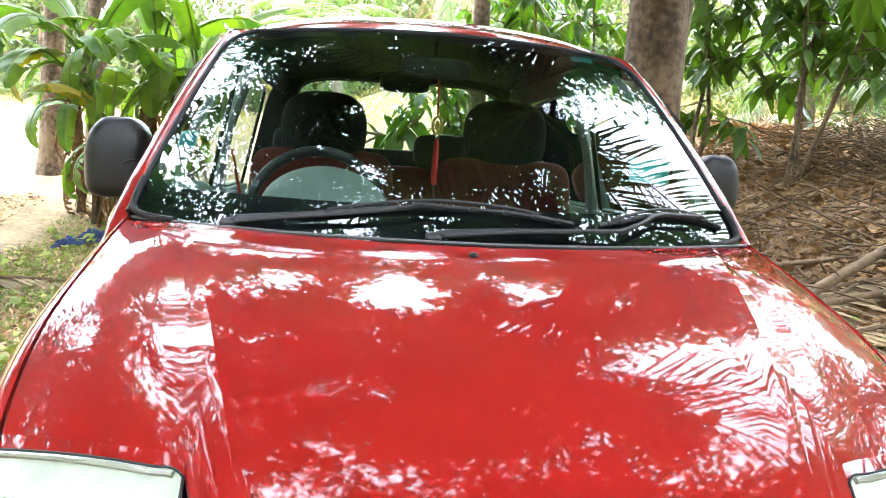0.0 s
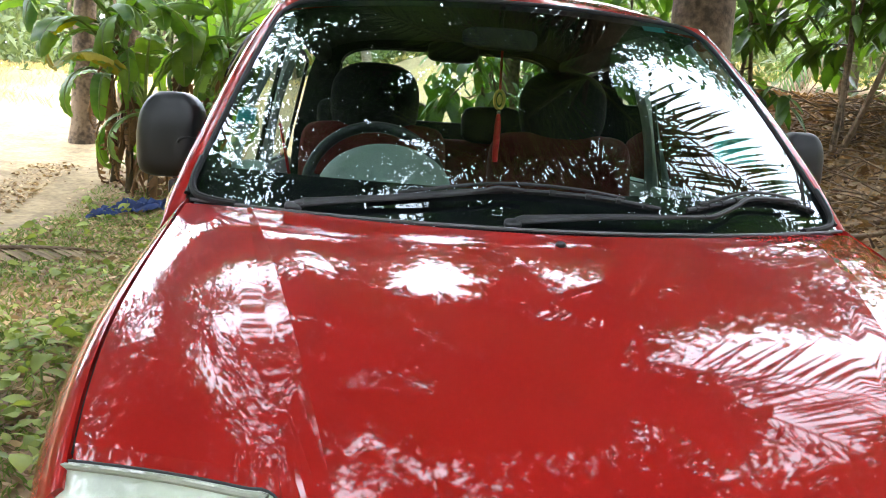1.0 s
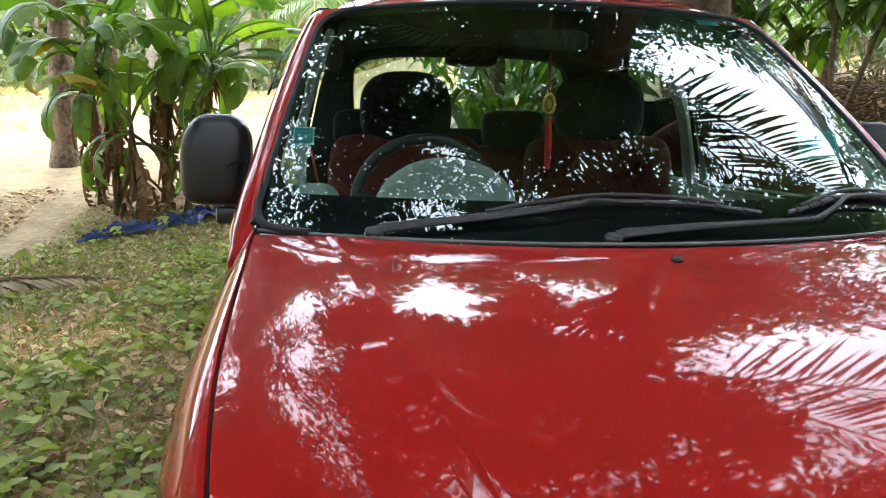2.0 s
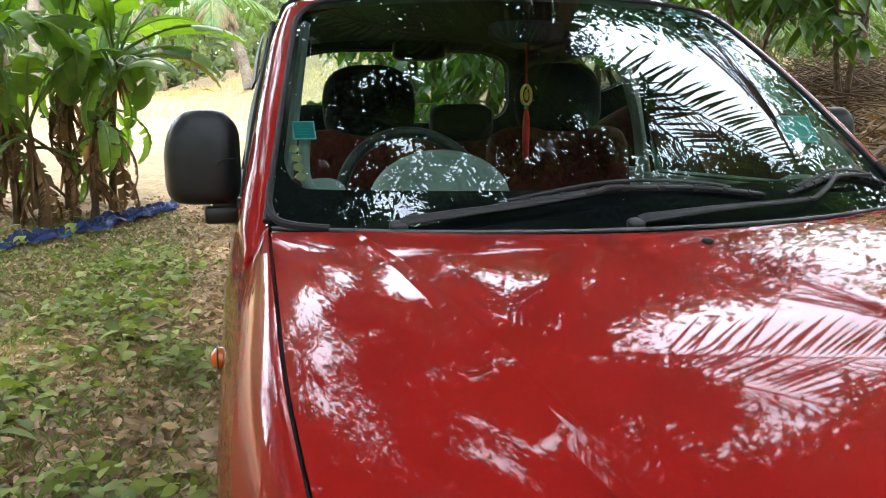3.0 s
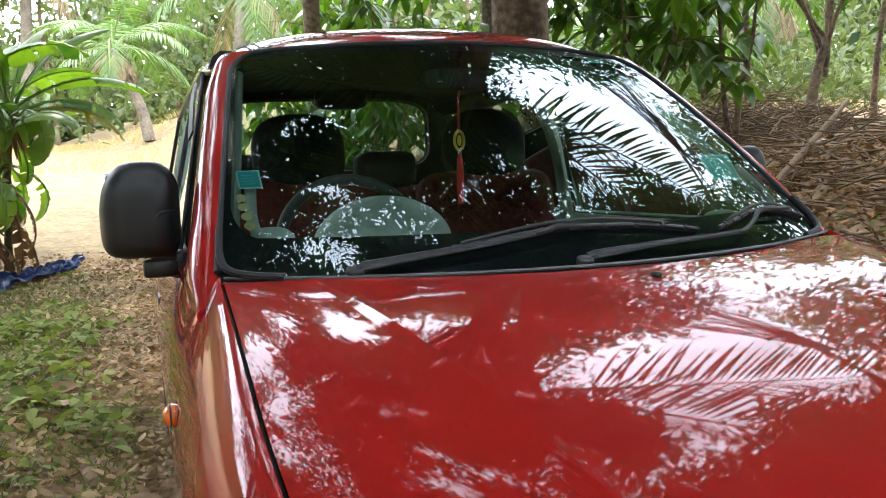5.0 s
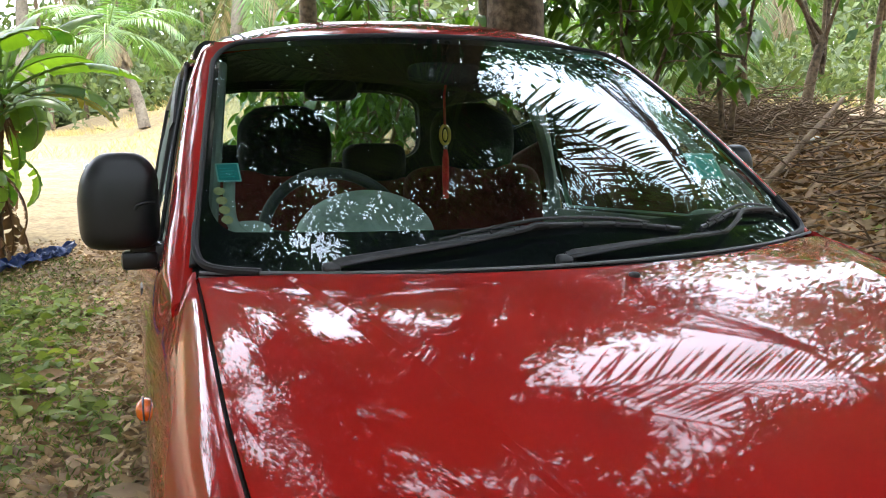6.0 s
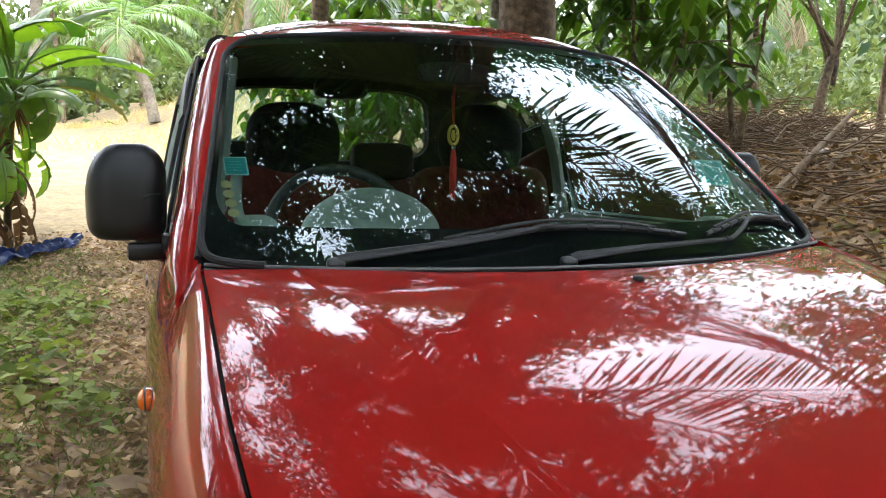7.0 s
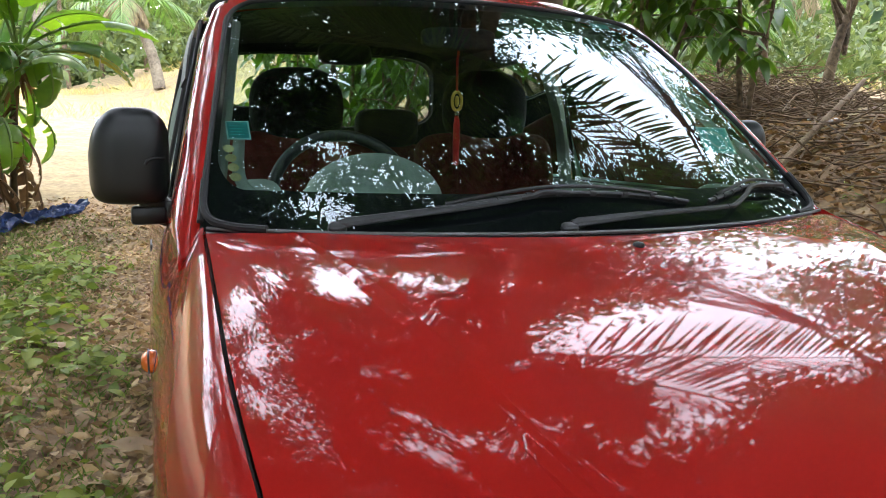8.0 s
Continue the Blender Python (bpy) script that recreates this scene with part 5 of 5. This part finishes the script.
# bananas; leaves: azimuth, lift, length, width, curl
banana_plant((-2.35, 9.00), 1.88, [(101, 18, 1.32, 0.31, 0.95), (85, 36, 1.58, 0.42, 0.85), (96, 30, 1.36, 0.35, 1.15), (146, 22, 1.27, 0.46, 2.3), (203, 12, 1.16, 0.42, 2.2), (190, 74, 1.49, 0.48, 0.7), (75, 66, 1.56, 0.44, 0.7), (290, 78, 1.62, 0.48, 0.5), (20, 70, 1.56, 0.44, 0.7)], 4, dead=4, lean=(0.15, 0), extra=6)
banana_plant((-2.86, 9.05), 1.95, [(172, 20, 1.24, 0.44, 2.1), (188, 80, 1.88, 0.60, 0.45), (255, 52, 1.62, 0.52, 1.2), (100, 60, 1.68, 0.50, 1.1), (165, 38, 1.30, 0.48, 2.0), (330, 72, 1.81, 0.54, 0.6), (60, 78, 1.94, 0.52, 0.35), (222, 40, 1.30, 0.48, 1.9)], 2, old=0, dead=6, lean=(0.14, 0))
banana_plant((-3.32, 8.60), 2.00, [(240, 30, 1.30, 0.48, 2.0), (252, 62, 2.00, 0.65, 1.75), (214, 58, 1.75, 0.58, 1.9), (180, 40, 1.16, 0.44, 2.3), (140, 58, 1.43, 0.48, 1.7), (300, 66, 1.94, 0.60, 1.0), (40, 76, 1.94, 0.54, 0.5), (110, 70, 1.68, 0.52, 0.9)], 1, dead=8, lean=(-0.12, 0.1))
banana_plant((-3.62, 9.0), 1.6, [(200, 52, 1.56, 0.54, 1.7), (150, 62, 1.56, 0.52, 1.5), (250, 58, 1.68, 0.54, 1.4), (20, 72, 1.68, 0.52, 0.6), (95, 64, 1.56, 0.50, 1.1)], 3, old=0, dead=6, lean=(-0.05, 0))
banana_plant((-2.50, 8.65), 1.35, [(120, 62, 1.35, 0.46, 1.3), (200, 70, 1.5, 0.46, 0.9), (270, 60, 1.3, 0.44, 1.3), (60, 66, 1.3, 0.44, 1.0)], 7, old=0, dead=4, extra=4, lean=(0.10, 0.0))
banana_plant((-3.02, 8.45), 1.25, [(215, 60, 1.4, 0.46, 1.3), (160, 66, 1.4, 0.46, 1.1), (280, 58, 1.3, 0.44, 1.3), (90, 70, 1.4, 0.44, 0.9)], 8, old=1, dead=5, extra=4, lean=(-0.08, 0.0))
banana_plant((-2.62, 9.9), 1.5, [(100, 62, 1.68, 0.50, 1.0), (180, 70, 1.68, 0.50, 0.9), (260, 60, 1.56, 0.48, 1.2), (20, 74, 1.68, 0.50, 0.6), (140, 50, 1.43, 0.46, 1.4)], 6, old=0, dead=4)


# broad-leaved saplings
def sapling(at, height, stems, leaves, leaf_len, group="broad-leaved saplings", label="sapling with drooping broad glossy green leaves", spread_r=1.0, lean=0.25, low=0.35, mat=BUSH_LEAF):
    x, y = at
    z = ground_z(x, y) - 0.03
    ob = thing("sapling", label, "sapling", (x, y, z), group)
    soup = Soup()
    ends = []
    for s in range(stems):
        a = rng.random() * 6.28
        pts, r = limb((0.06 * math.cos(a), 0.06 * math.sin(a), 0), (lean * math.cos(a), lean * math.sin(a), 1), height * (0.8 + 0.3 * rng.random()), 0.045, 0.15, 9, 0.05)
        part("stem", tube(pts, r, 8), BARK, ob)
        for k in range(7):
            i = 3 + int(rng.random() * 7)
            a2 = rng.random() * 6.28
            tw, tr = limb(pts[min(i, 9)], (math.cos(a2), math.sin(a2), 0.15), spread_r * (0.5 + 0.7 * rng.random()), 0.014, 0.35, 5, -0.05)
            part("twig", tube(tw, tr, 5), BARK, ob)
            ends += tw[1:]
        ends += pts[5:]
    for k in range(leaves):
        p = ends[int(rng.random() * len(ends))] + Vector(rng.normal(size=3)) * 0.06
        if p.z < low * height:
            continue
        a = rng.random() * 6.28
        d = Vector((math.cos(a), math.sin(a), -0.25 - 0.7 * rng.random()))
        ln = leaf_len * (0.6 + 0.6 * rng.random())
        soup.blade(p, d, Vector((math.cos(a) * 0.7, math.sin(a) * 0.7, 0.8)) + any_dir() * 0.3, ln, ln * (0.34 + 0.08 * rng.random()), 0.35, 0.28, 5, 0.85)
    tagged(soup.put("leaves", mat, ob, "drooping glossy leaves"), kind="stuff")
    return ob


sapling((5.35, 8.0), 3.6, 2, 330, 0.40, spread_r=1.3, low=0.28)
sapling((5.75, 8.4), 3.4, 1, 170, 0.38, spread_r=1.2, low=0.3)
sapling((4.5, 9.2), 3.2, 2, 260, 0.36, spread_r=1.2, low=0.2)
sapling((6.7, 7.4), 3.2, 2, 220, 0.38, spread_r=1.2, low=0.45)
sapling((3.6, 10.4), 2.8, 2, 240, 0.34, spread_r=1.1, low=0.15)
sapling((2.2, 11.5), 2.8, 2, 260, 0.34, spread_r=1.2, low=0.15)
sapling((0.05, 4.5), 1.80, 1, 70, 0.22, spread_r=0.5, low=0.55)
sapling((1.7, 9.0), 2.2, 1, 130, 0.30, spread_r=0.9, low=0.25)
sapling((7.2, 11.0), 3.2, 2, 240, 0.36, spread_r=1.2, low=0.15)
sapling((9.6, 11.5), 3.0, 2, 220, 0.34, spread_r=1.2, low=0.2)
# small trees on the bank
for (x, y, r, f, le) in ((9.35, 8.8, 0.085, 1.5, (0.35, 0)), (9.0, 9.8, 0.05, 3.2, (-0.1, 0)), (11.4, 9.4, 0.06, 2.4, (0.3, 0)), (1.6, 10.2, 0.13, 5.0, (0, 0)), (-5.0, 11.9, 0.17, 4.0, (0.1, 0.0))):
    tree((x, y), r, f, [((x + le[0] - 0.8, y, ground_z(x, y) + f + 1.4), (1.5, 1.4, 0.9)), ((x + le[0] + 1.0, y + 0.3, ground_z(x, y) + f + 1.6), (1.4, 1.4, 0.9))],
         "small tree with a crooked trunk and round leaves", BUSH_LEAF, BARK, per=10, size=0.26, clusters=34, name="small_tree", lean=le, cl_r=0.5)

# ---- woods in the distance ----
soup, trunks = Soup(), bmesh.new()
far = []
for k in range(130):
    a = radians(-185 + 370 * (k + 0.6 * rng.random()) / 130)
    r = 19 + 22 * rng.random() ** 0.8
    x, y = r * math.sin(a), 2 + r * math.cos(a)
    if -8 < x < 4 and y > 0 and r < 30:
        r = 30 + 10 * rng.random()
        x, y = r * math.sin(a), 2 + r * math.cos(a)
    far.append((x, y))
for x, y in far:
    z, hgt = ground_z(x, y), (6.5 + 5.0 * rng.random()) * (0.55 if -0.95 < math.atan2(x, y) < -0.42 else 0.6 if 0.62 < math.atan2(x, y) < 1.05 else 1.0)
    tube([(x, y, z - 0.1), (x + 0.2 * rng.normal(), y, z + hgt * 0.5), (x + 0.4 * rng.normal(), y, z + hgt * 0.85)], [0.10, 0.08, 0.04], 6, bm=trunks)
    for _ in range(26):
        q = any_dir() * (0.35 + 0.65 * rng.random())
        c = Vector((x + q.x * 2.4, y + q.y * 2.4, z + hgt * 0.52 + q.z * hgt * 0.46))
        for _ in range(22):
            p = c + Vector(rng.normal(size=3)) * 0.5
            ln = 0.30 + 0.22 * rng.random()
            soup.blade(p, any_dir(-0.3), any_dir(0.6), ln, ln * 0.5, 0.25, 0.2, 2)
for _ in range(2000):                     # undergrowth below the far trees
    a, r = radians(-180 + 360 * rng.random()), 17 + 22 * rng.random()
    x, y = r * math.sin(a), 2 + r * math.cos(a)
    if -9 < x < 3 and 0 < y < 27:
        continue
    c = Vector((x, y, ground_z(x, y) + 0.3 + 1.5 * rng.random()))
    for _ in range(20):
        ln = 0.25 + 0.25 * rng.random()
        soup.blade(c + Vector(rng.normal(size=3)) * 0.45, any_dir(0.3), any_dir(0.6), ln, ln * 0.45, 0.25, 0.2, 2)
for _ in range(170):                      # scrub behind the bank
    x, y = 5.5 + 12.0 * rng.random(), 11.0 + 8.0 * rng.random()
    c = Vector((x, y, ground_z(x, y) + 0.1 + 0.9 * rng.random()))
    for _ in range(20):
        ln = 0.14 + 0.18 * rng.random()
        soup.blade(c + Vector(rng.normal(size=3)) * 0.35, any_dir(0.3), any_dir(0.6), ln, ln * 0.4, 0.25, 0.2, 2)
for k in range(24000):                    # tree line behind them
    a, r = radians(-75 + 150 * rng.random() if k < 19000 else 75 + 210 * rng.random()), 42 + 16 * rng.random()
    x, y = r * math.sin(a), 2 + r * math.cos(a)
    ln = 0.9 + 0.9 * rng.random()
    soup.blade((x, y, ground_z(x, y) + 13 * rng.random() * (0.7 + 0.3 * math.sin(a * 9))), any_dir(-0.2), any_dir(0.3), ln, ln * 0.6, 0.25, 0.2, 2)
woods = thing("woods", "dense mixed tropical trees in the distance", "woods", (0, 0, 0), kind="stuff")
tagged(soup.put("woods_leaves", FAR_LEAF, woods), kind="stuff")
tagged(part("woods_trunks", trunks, BARK, woods), kind="stuff")


# ---- ground cover ----
def in_truck(x, y):
    return abs(x) < 0.80 and -1.1 < y < 3.8


litter, litter_dark = Soup(), Soup()
n_made = 0
while n_made < 70000:
    if rng.random() < 0.38:
        x, y = -0.75 - 4.6 * rng.random() ** 1.4, -1.6 + 11.5 * rng.random()
        if on_sand(x, y) > 0.15 * rng.normal() and not (-4.9 < x < -4.3 and y > 7.5) and rng.random() < 0.94:
            continue
    else:
        x, y = 0.75 + 9.8 * rng.random(), 0.5 + 11.5 * rng.random()
        if x < 2.5 and y > 5 and rng.random() < 0.5:
            continue
    if in_truck(x, y):
        continue
    n_made += 1
    a, ln = rng.random() * 6.28, (0.035 + 0.075 * rng.random() ** 1.6) * (1.55 if x > 2.5 else 0.82)
    z = ground_z(x, y) + 0.006 + 0.03 * rng.random()
    (litter_dark if x > 2.2 + 0.5 * rng.normal() else litter).blade((x, y, z), (math.cos(a), math.sin(a), 0.25 * rng.normal()), any_dir(1.6), ln, ln * (0.35 + 0.25 * rng.random()), 0.15 * rng.normal(), 0.5 * rng.normal(), 2 if x > 3 or y > 4 else 3)
for _ in range(26):                       # large curled leaves beside the truck
    x, y = -2.6 + 1.7 * rng.random(), 0.2 + 3.6 * rng.random() ** 1.5
    a, ln = rng.random() * 6.28, 0.09 + 0.14 * rng.random()
    litter.blade((x, y, ground_z(x, y) + 0.03 + 0.03 * rng.random()), (math.cos(a), math.sin(a), 0.12 * rng.normal()), any_dir(2.2), ln, ln * (0.38 + 0.2 * rng.random()), 0.12, 0.55 * rng.random(), 6)
tagged(litter.put("leaf_litter", LITTER), "dry brown fallen leaves covering the ground", "leaf litter", kind="stuff")
tagged(litter_dark.put("leaf_litter", LITTER_DARK), "dark red-brown fallen leaves heaped on the bank", "leaf litter", kind="stuff")

weeds = Soup()
for _ in range(3000):
    x, y = -0.95 - 3.6 * rng.random(), -1.4 + 8.6 * rng.random()
    if noise.noise((x * 1.3, y * 1.3, 5)) < -0.10 + 0.12 * rng.normal() or on_sand(x, y) > 0 or (y < 1.2 and rng.random() < 0.35) or (x < -2.1 and rng.random() < 0.55) or (x > -1.12 - 0.035 * y and y > 3.5 and rng.random() < 0.85):
        continue
    z, hgt = ground_z(x, y), 0.05 + 0.14 * rng.random()
    for _ in range(4 + int(5 * rng.random())):
        a = rng.random() * 6.28
        ln = 0.03 + 0.05 * rng.random() + 0.045 * (rng.random() < 0.2)
        weeds.blade((x + 0.04 * rng.normal(), y + 0.04 * rng.normal(), z + hgt * rng.random()), (math.cos(a), math.sin(a), 0.1), any_dir(2), ln, ln * 0.62, 0.3, 0.2, 4)
for _ in range(260):
    x, y = 1.0 + 4.5 * rng.random(), -1.0 + 6 * rng.random()
    for _ in range(4):
        a, ln = rng.random() * 6.28, 0.05 + 0.06 * rng.random()
        weeds.blade((x, y, ground_z(x, y) + 0.1 * rng.random()), (math.cos(a), math.sin(a), 0.1), any_dir(2), ln, ln * 0.6, 0.3, 0.2, 4)
tagged(weeds.put("weeds", WEED_LEAF), "low green broad-leaved weeds among dry leaves", "weeds", kind="stuff")

for name, mat, label, count, area, lo, hi in (("dry_grass", GRASS_DRY, "tufts of pale dry grass", 8000, (-14, 8, 19, 30), 0.12, 0.55), ("grass", GRASS_GREEN, "thin green and yellowing grass blades", 6500, (-4.6, -1.4, -0.9, 8.8), 0.04, 0.14)):
    soup = Soup()
    for _ in range(count):
        x, y = area[0] + (area[2] - area[0]) * rng.random(), area[1] + (area[3] - area[1]) * rng.random()
        if name == "dry_grass" and (noise.noise((x * 0.35, y * 0.35, 2)) < -0.08 or (x < 0.5 and y < 15.5) or (x > 4 and y < 12)):
            continue
        if name == "grass" and (on_sand(x, y) > 0.1 or x > -1.12 - 0.035 * y and y > 3.5 and rng.random() < 0.85):
            continue
        for _ in range(6):
            a, h2 = rng.random() * 6.28, lo + (hi - lo) * rng.random()
            soup.blade((x + 0.07 * rng.normal(), y + 0.07 * rng.normal(), ground_z(x, y) - 0.01), (math.cos(a) * 0.5, math.sin(a) * 0.5, 1), any_dir(), h2, 0.008 + 0.012 * h2, 0.35, 0.2, 2)
    tagged(soup.put(name, mat), label, name.replace("_", " "), kind="stuff")


# seedlings that stand out beside the truck
def seedling(at, height, n, leaf):
    x, y = at
    ob = thing("seedling", "young green seedling among dry leaves", "seedling", (x, y, ground_z(x, y)), "seedlings beside the truck")
    pts, r = limb((0, 0, 0), (0.1, 0, 1), height, 0.006, 0.2, 6)
    part("stem", tube(pts, r, 5), GREEN_STEM, ob)
    for k in range(n):
        s = Soup()
        a = k * 2.4
        s.blade(pts[2 + k % 5], (math.cos(a), math.sin(a), 0.1), (0, 0, 1), leaf * (0.8 + 0.4 * rng.random()), leaf * 0.5, 0.45, 0.2, 5)
        s.put("leaf", WEED_LEAF, ob)


for at, h2, n, lf in (((-1.75, 1.9), 0.26, 5, 0.13), ((-2.35, 2.6), 0.42, 6, 0.12), ((-1.5, 6.6), 0.16, 9, 0.15), ((-2.9, 7.1), 0.35, 8, 0.14), ((-2.55, 7.6), 0.4, 9, 0.15), ((-3.5, 7.7), 0.3, 8, 0.13), ((-1.45, 3.1), 0.18, 6, 0.12)):
    seedling(at, h2, n, lf)

# ---- loose things on the ground ----
tarp = bmesh.new()


def tarp_point(u, v):
    x, y = -3.42 + 1.78 * u + 0.10 * v, 7.42 + 1.50 * u + (0.42 + 0.30 * noise.noise((u * 5, 0, 8))) * (v - 0.2) + 0.10 * noise.noise((u * 9, v * 2, 5))
    fold = 0.16 * abs(noise.noise((u * 8, v * 3.5, 1))) + 0.10 * abs(noise.noise((u * 21, v * 9, 4))) + 0.05 * abs(noise.noise((u * 45, v * 20, 7)))
    return Vector((x + 0.05 * noise.noise((u * 14, v * 6, 2)), y, ground_z(x, y) + 0.015 + fold * math.sin(math.pi * min(1, 0.12 + 0.8 * v)) ** 0.5))


sheet(tarp_point, spread(0, 1, 110), spread(0, 1, 34), bm=tarp)
tagged(put("tarpaulin", tarp, TARP), "crumpled blue plastic tarpaulin on the ground", "tarpaulin")

# fallen dry fronds and sticks on the bank
for k, (x, y, azd, ln, lift) in enumerate(((3.2, 4.6, 75, 3.2, 10), (3.6, 5.3, 95, 3.0, 9), (4.2, 4.3, 60, 3.4, 14), (3.0, 5.9, 110, 2.6, 10), (4.6, 5.8, 80, 3.2, 12), (2.6, 3.2, 70, 2.8, 8), (3.4, 2.6, 50, 2.8, 9), (5.4, 6.3, 70, 3.0, 12), (6.2, 5.4, 60, 3.2, 14), (3.1, 3.9, 55, 3.0, 12), (3.6, 4.9, 110, 2.8, 16), (4.8, 5.0, 40, 2.6, 14), (2.9, 6.6, 95, 2.4, 10), (5.2, 4.6, 85, 3.0, 15), (7.4, 7.0, 120, 2.6, 10), (4.1, 6.6, 60, 2.6, 12), (-3.8, 4.6, 62, 1.9, 3))):
    ob = thing("fallen_frond", "dry grey-brown palm frond lying on the ground", "palm frond", (x, y, ground_z(x, y) + 0.05), "fallen palm fronds")
    frond((0, 0, 0), radians(azd), radians(lift + 6), ln, 30, 0.55, DRY_PALM, DRY_STICK, ob, 0.30, 0.35, "blade")
for k, (p0, p1, r) in enumerate((((3.4, 4.3, 0.25), (7.6, 6.4, 1.95), 0.045), ((2.9, 5.0, 0.12), (5.2, 5.8, 0.75), 0.03), ((3.0, 4.2, 0.1), (5.6, 4.6, 0.55), 0.035), ((2.4, 4.4, 0.1), (4.4, 6.3, 0.5), 0.022), ((4.0, 3.2, 0.15), (6.6, 5.0, 0.9), 0.03), ((6.5, 8.2, 1.3), (8.4, 8.0, 1.75), 0.03), ((7.2, 7.6, 1.4), (9.6, 8.4, 1.9), 0.025))):
    a, b = Vector(p0), Vector(p1)
    pts = bend([tuple(a), tuple(a.lerp(b, 0.35) + any_dir() * 0.08), tuple(a.lerp(b, 0.7) + any_dir() * 0.08), tuple(b)], 5)
    tagged(put("dead_branch", tube(pts, [r * (1.1 - 0.5 * i / (len(pts) - 1)) for i in range(len(pts))], 9), DRY_STICK), "weathered dead branch lying on the leafy bank", "branch", "dead branches on the bank")
brush = bmesh.new()
for _ in range(700):                      # a heap at the top of the bank
    x, y = 8.4 + 1.5 * rng.normal(), 8.4 + 0.9 * rng.normal()
    r = math.hypot((x - 8.4) / 2.0, (y - 8.4) / 1.2)
    z = ground_z(x, y) + 0.7 * max(0.03, 1 - r * 0.7) * rng.random()
    a, ln = rng.random() * 6.28, 0.25 + 0.8 * rng.random()
    p, d = Vector((x, y, z)), Vector((math.cos(a), math.sin(a), 0.3 * rng.normal())) * ln
    tube([p, p + d * 0.5 + any_dir() * 0.08, p + d], [0.012, 0.009, 0.004], 4, bm=brush)
for _ in range(900):
    x, y = 2.8 + 7.0 * rng.random(), 3.4 + 6.6 * rng.random()
    if x < 5.5 and y > 7.5:
        continue
    a, ln = rng.random() * 6.28, 0.3 + 0.9 * rng.random()
    z = ground_z(x, y) + 0.02 + 0.22 * rng.random()
    d = Vector((math.cos(a), math.sin(a), 0.25 * rng.normal())) * ln
    p = Vector((x, y, z))
    tube([p, p + d * 0.5 + any_dir() * 0.06, p + d], [0.013, 0.010, 0.004], 4, bm=brush)
tagged(put("brushwood", brush, DRY_STICK), "heap of thin dry twigs on the bank", "brushwood", kind="stuff")
for x, y, s in ((-5.6, 9.5, 0.16), (-5.3, 9.4, 0.1), (6.9, 6.1, 0.14), (7.0, 6.6, 0.12)):
    b2 = superball((0, 0, 0), (s, s * 0.6, s * 0.25), 0.9, 0.9, 16, 10)
    for v in b2.verts:
        v.co += Vector((noise.noise(v.co * 14), noise.noise(v.co * 14 + Vector((5, 0, 0))), noise.noise(v.co * 14 + Vector((0, 7, 0))))) * s * 0.35
    ob = put("plastic_scrap", b2, LITTER_WHITE)
    ob.location = (x, y, ground_z(x, y) + s * 0.1)
    tagged(ob, "crumpled white plastic scrap on the ground", "scrap", "plastic scraps")
# leafy saplings behind the truck bed
sapling((1.9, 8.3), 2.5, 2, 170, 0.26, spread_r=0.7, low=0.20)
sapling((2.5, 9.6), 3.0, 2, 300, 0.30, spread_r=1.0, low=0.12)
sapling((1.9, 11.0), 3.0, 2, 300, 0.32, spread_r=1.0, low=0.12)
sapling((3.2, 11.6), 3.2, 2, 300, 0.34, spread_r=1.2, low=0.10)
sapling((2.9, 13.2), 3.2, 3, 320, 0.36, spread_r=1.4, low=0.08)
sapling((1.45, 8.9), 2.6, 2, 150, 0.26, spread_r=0.9, low=0.30)
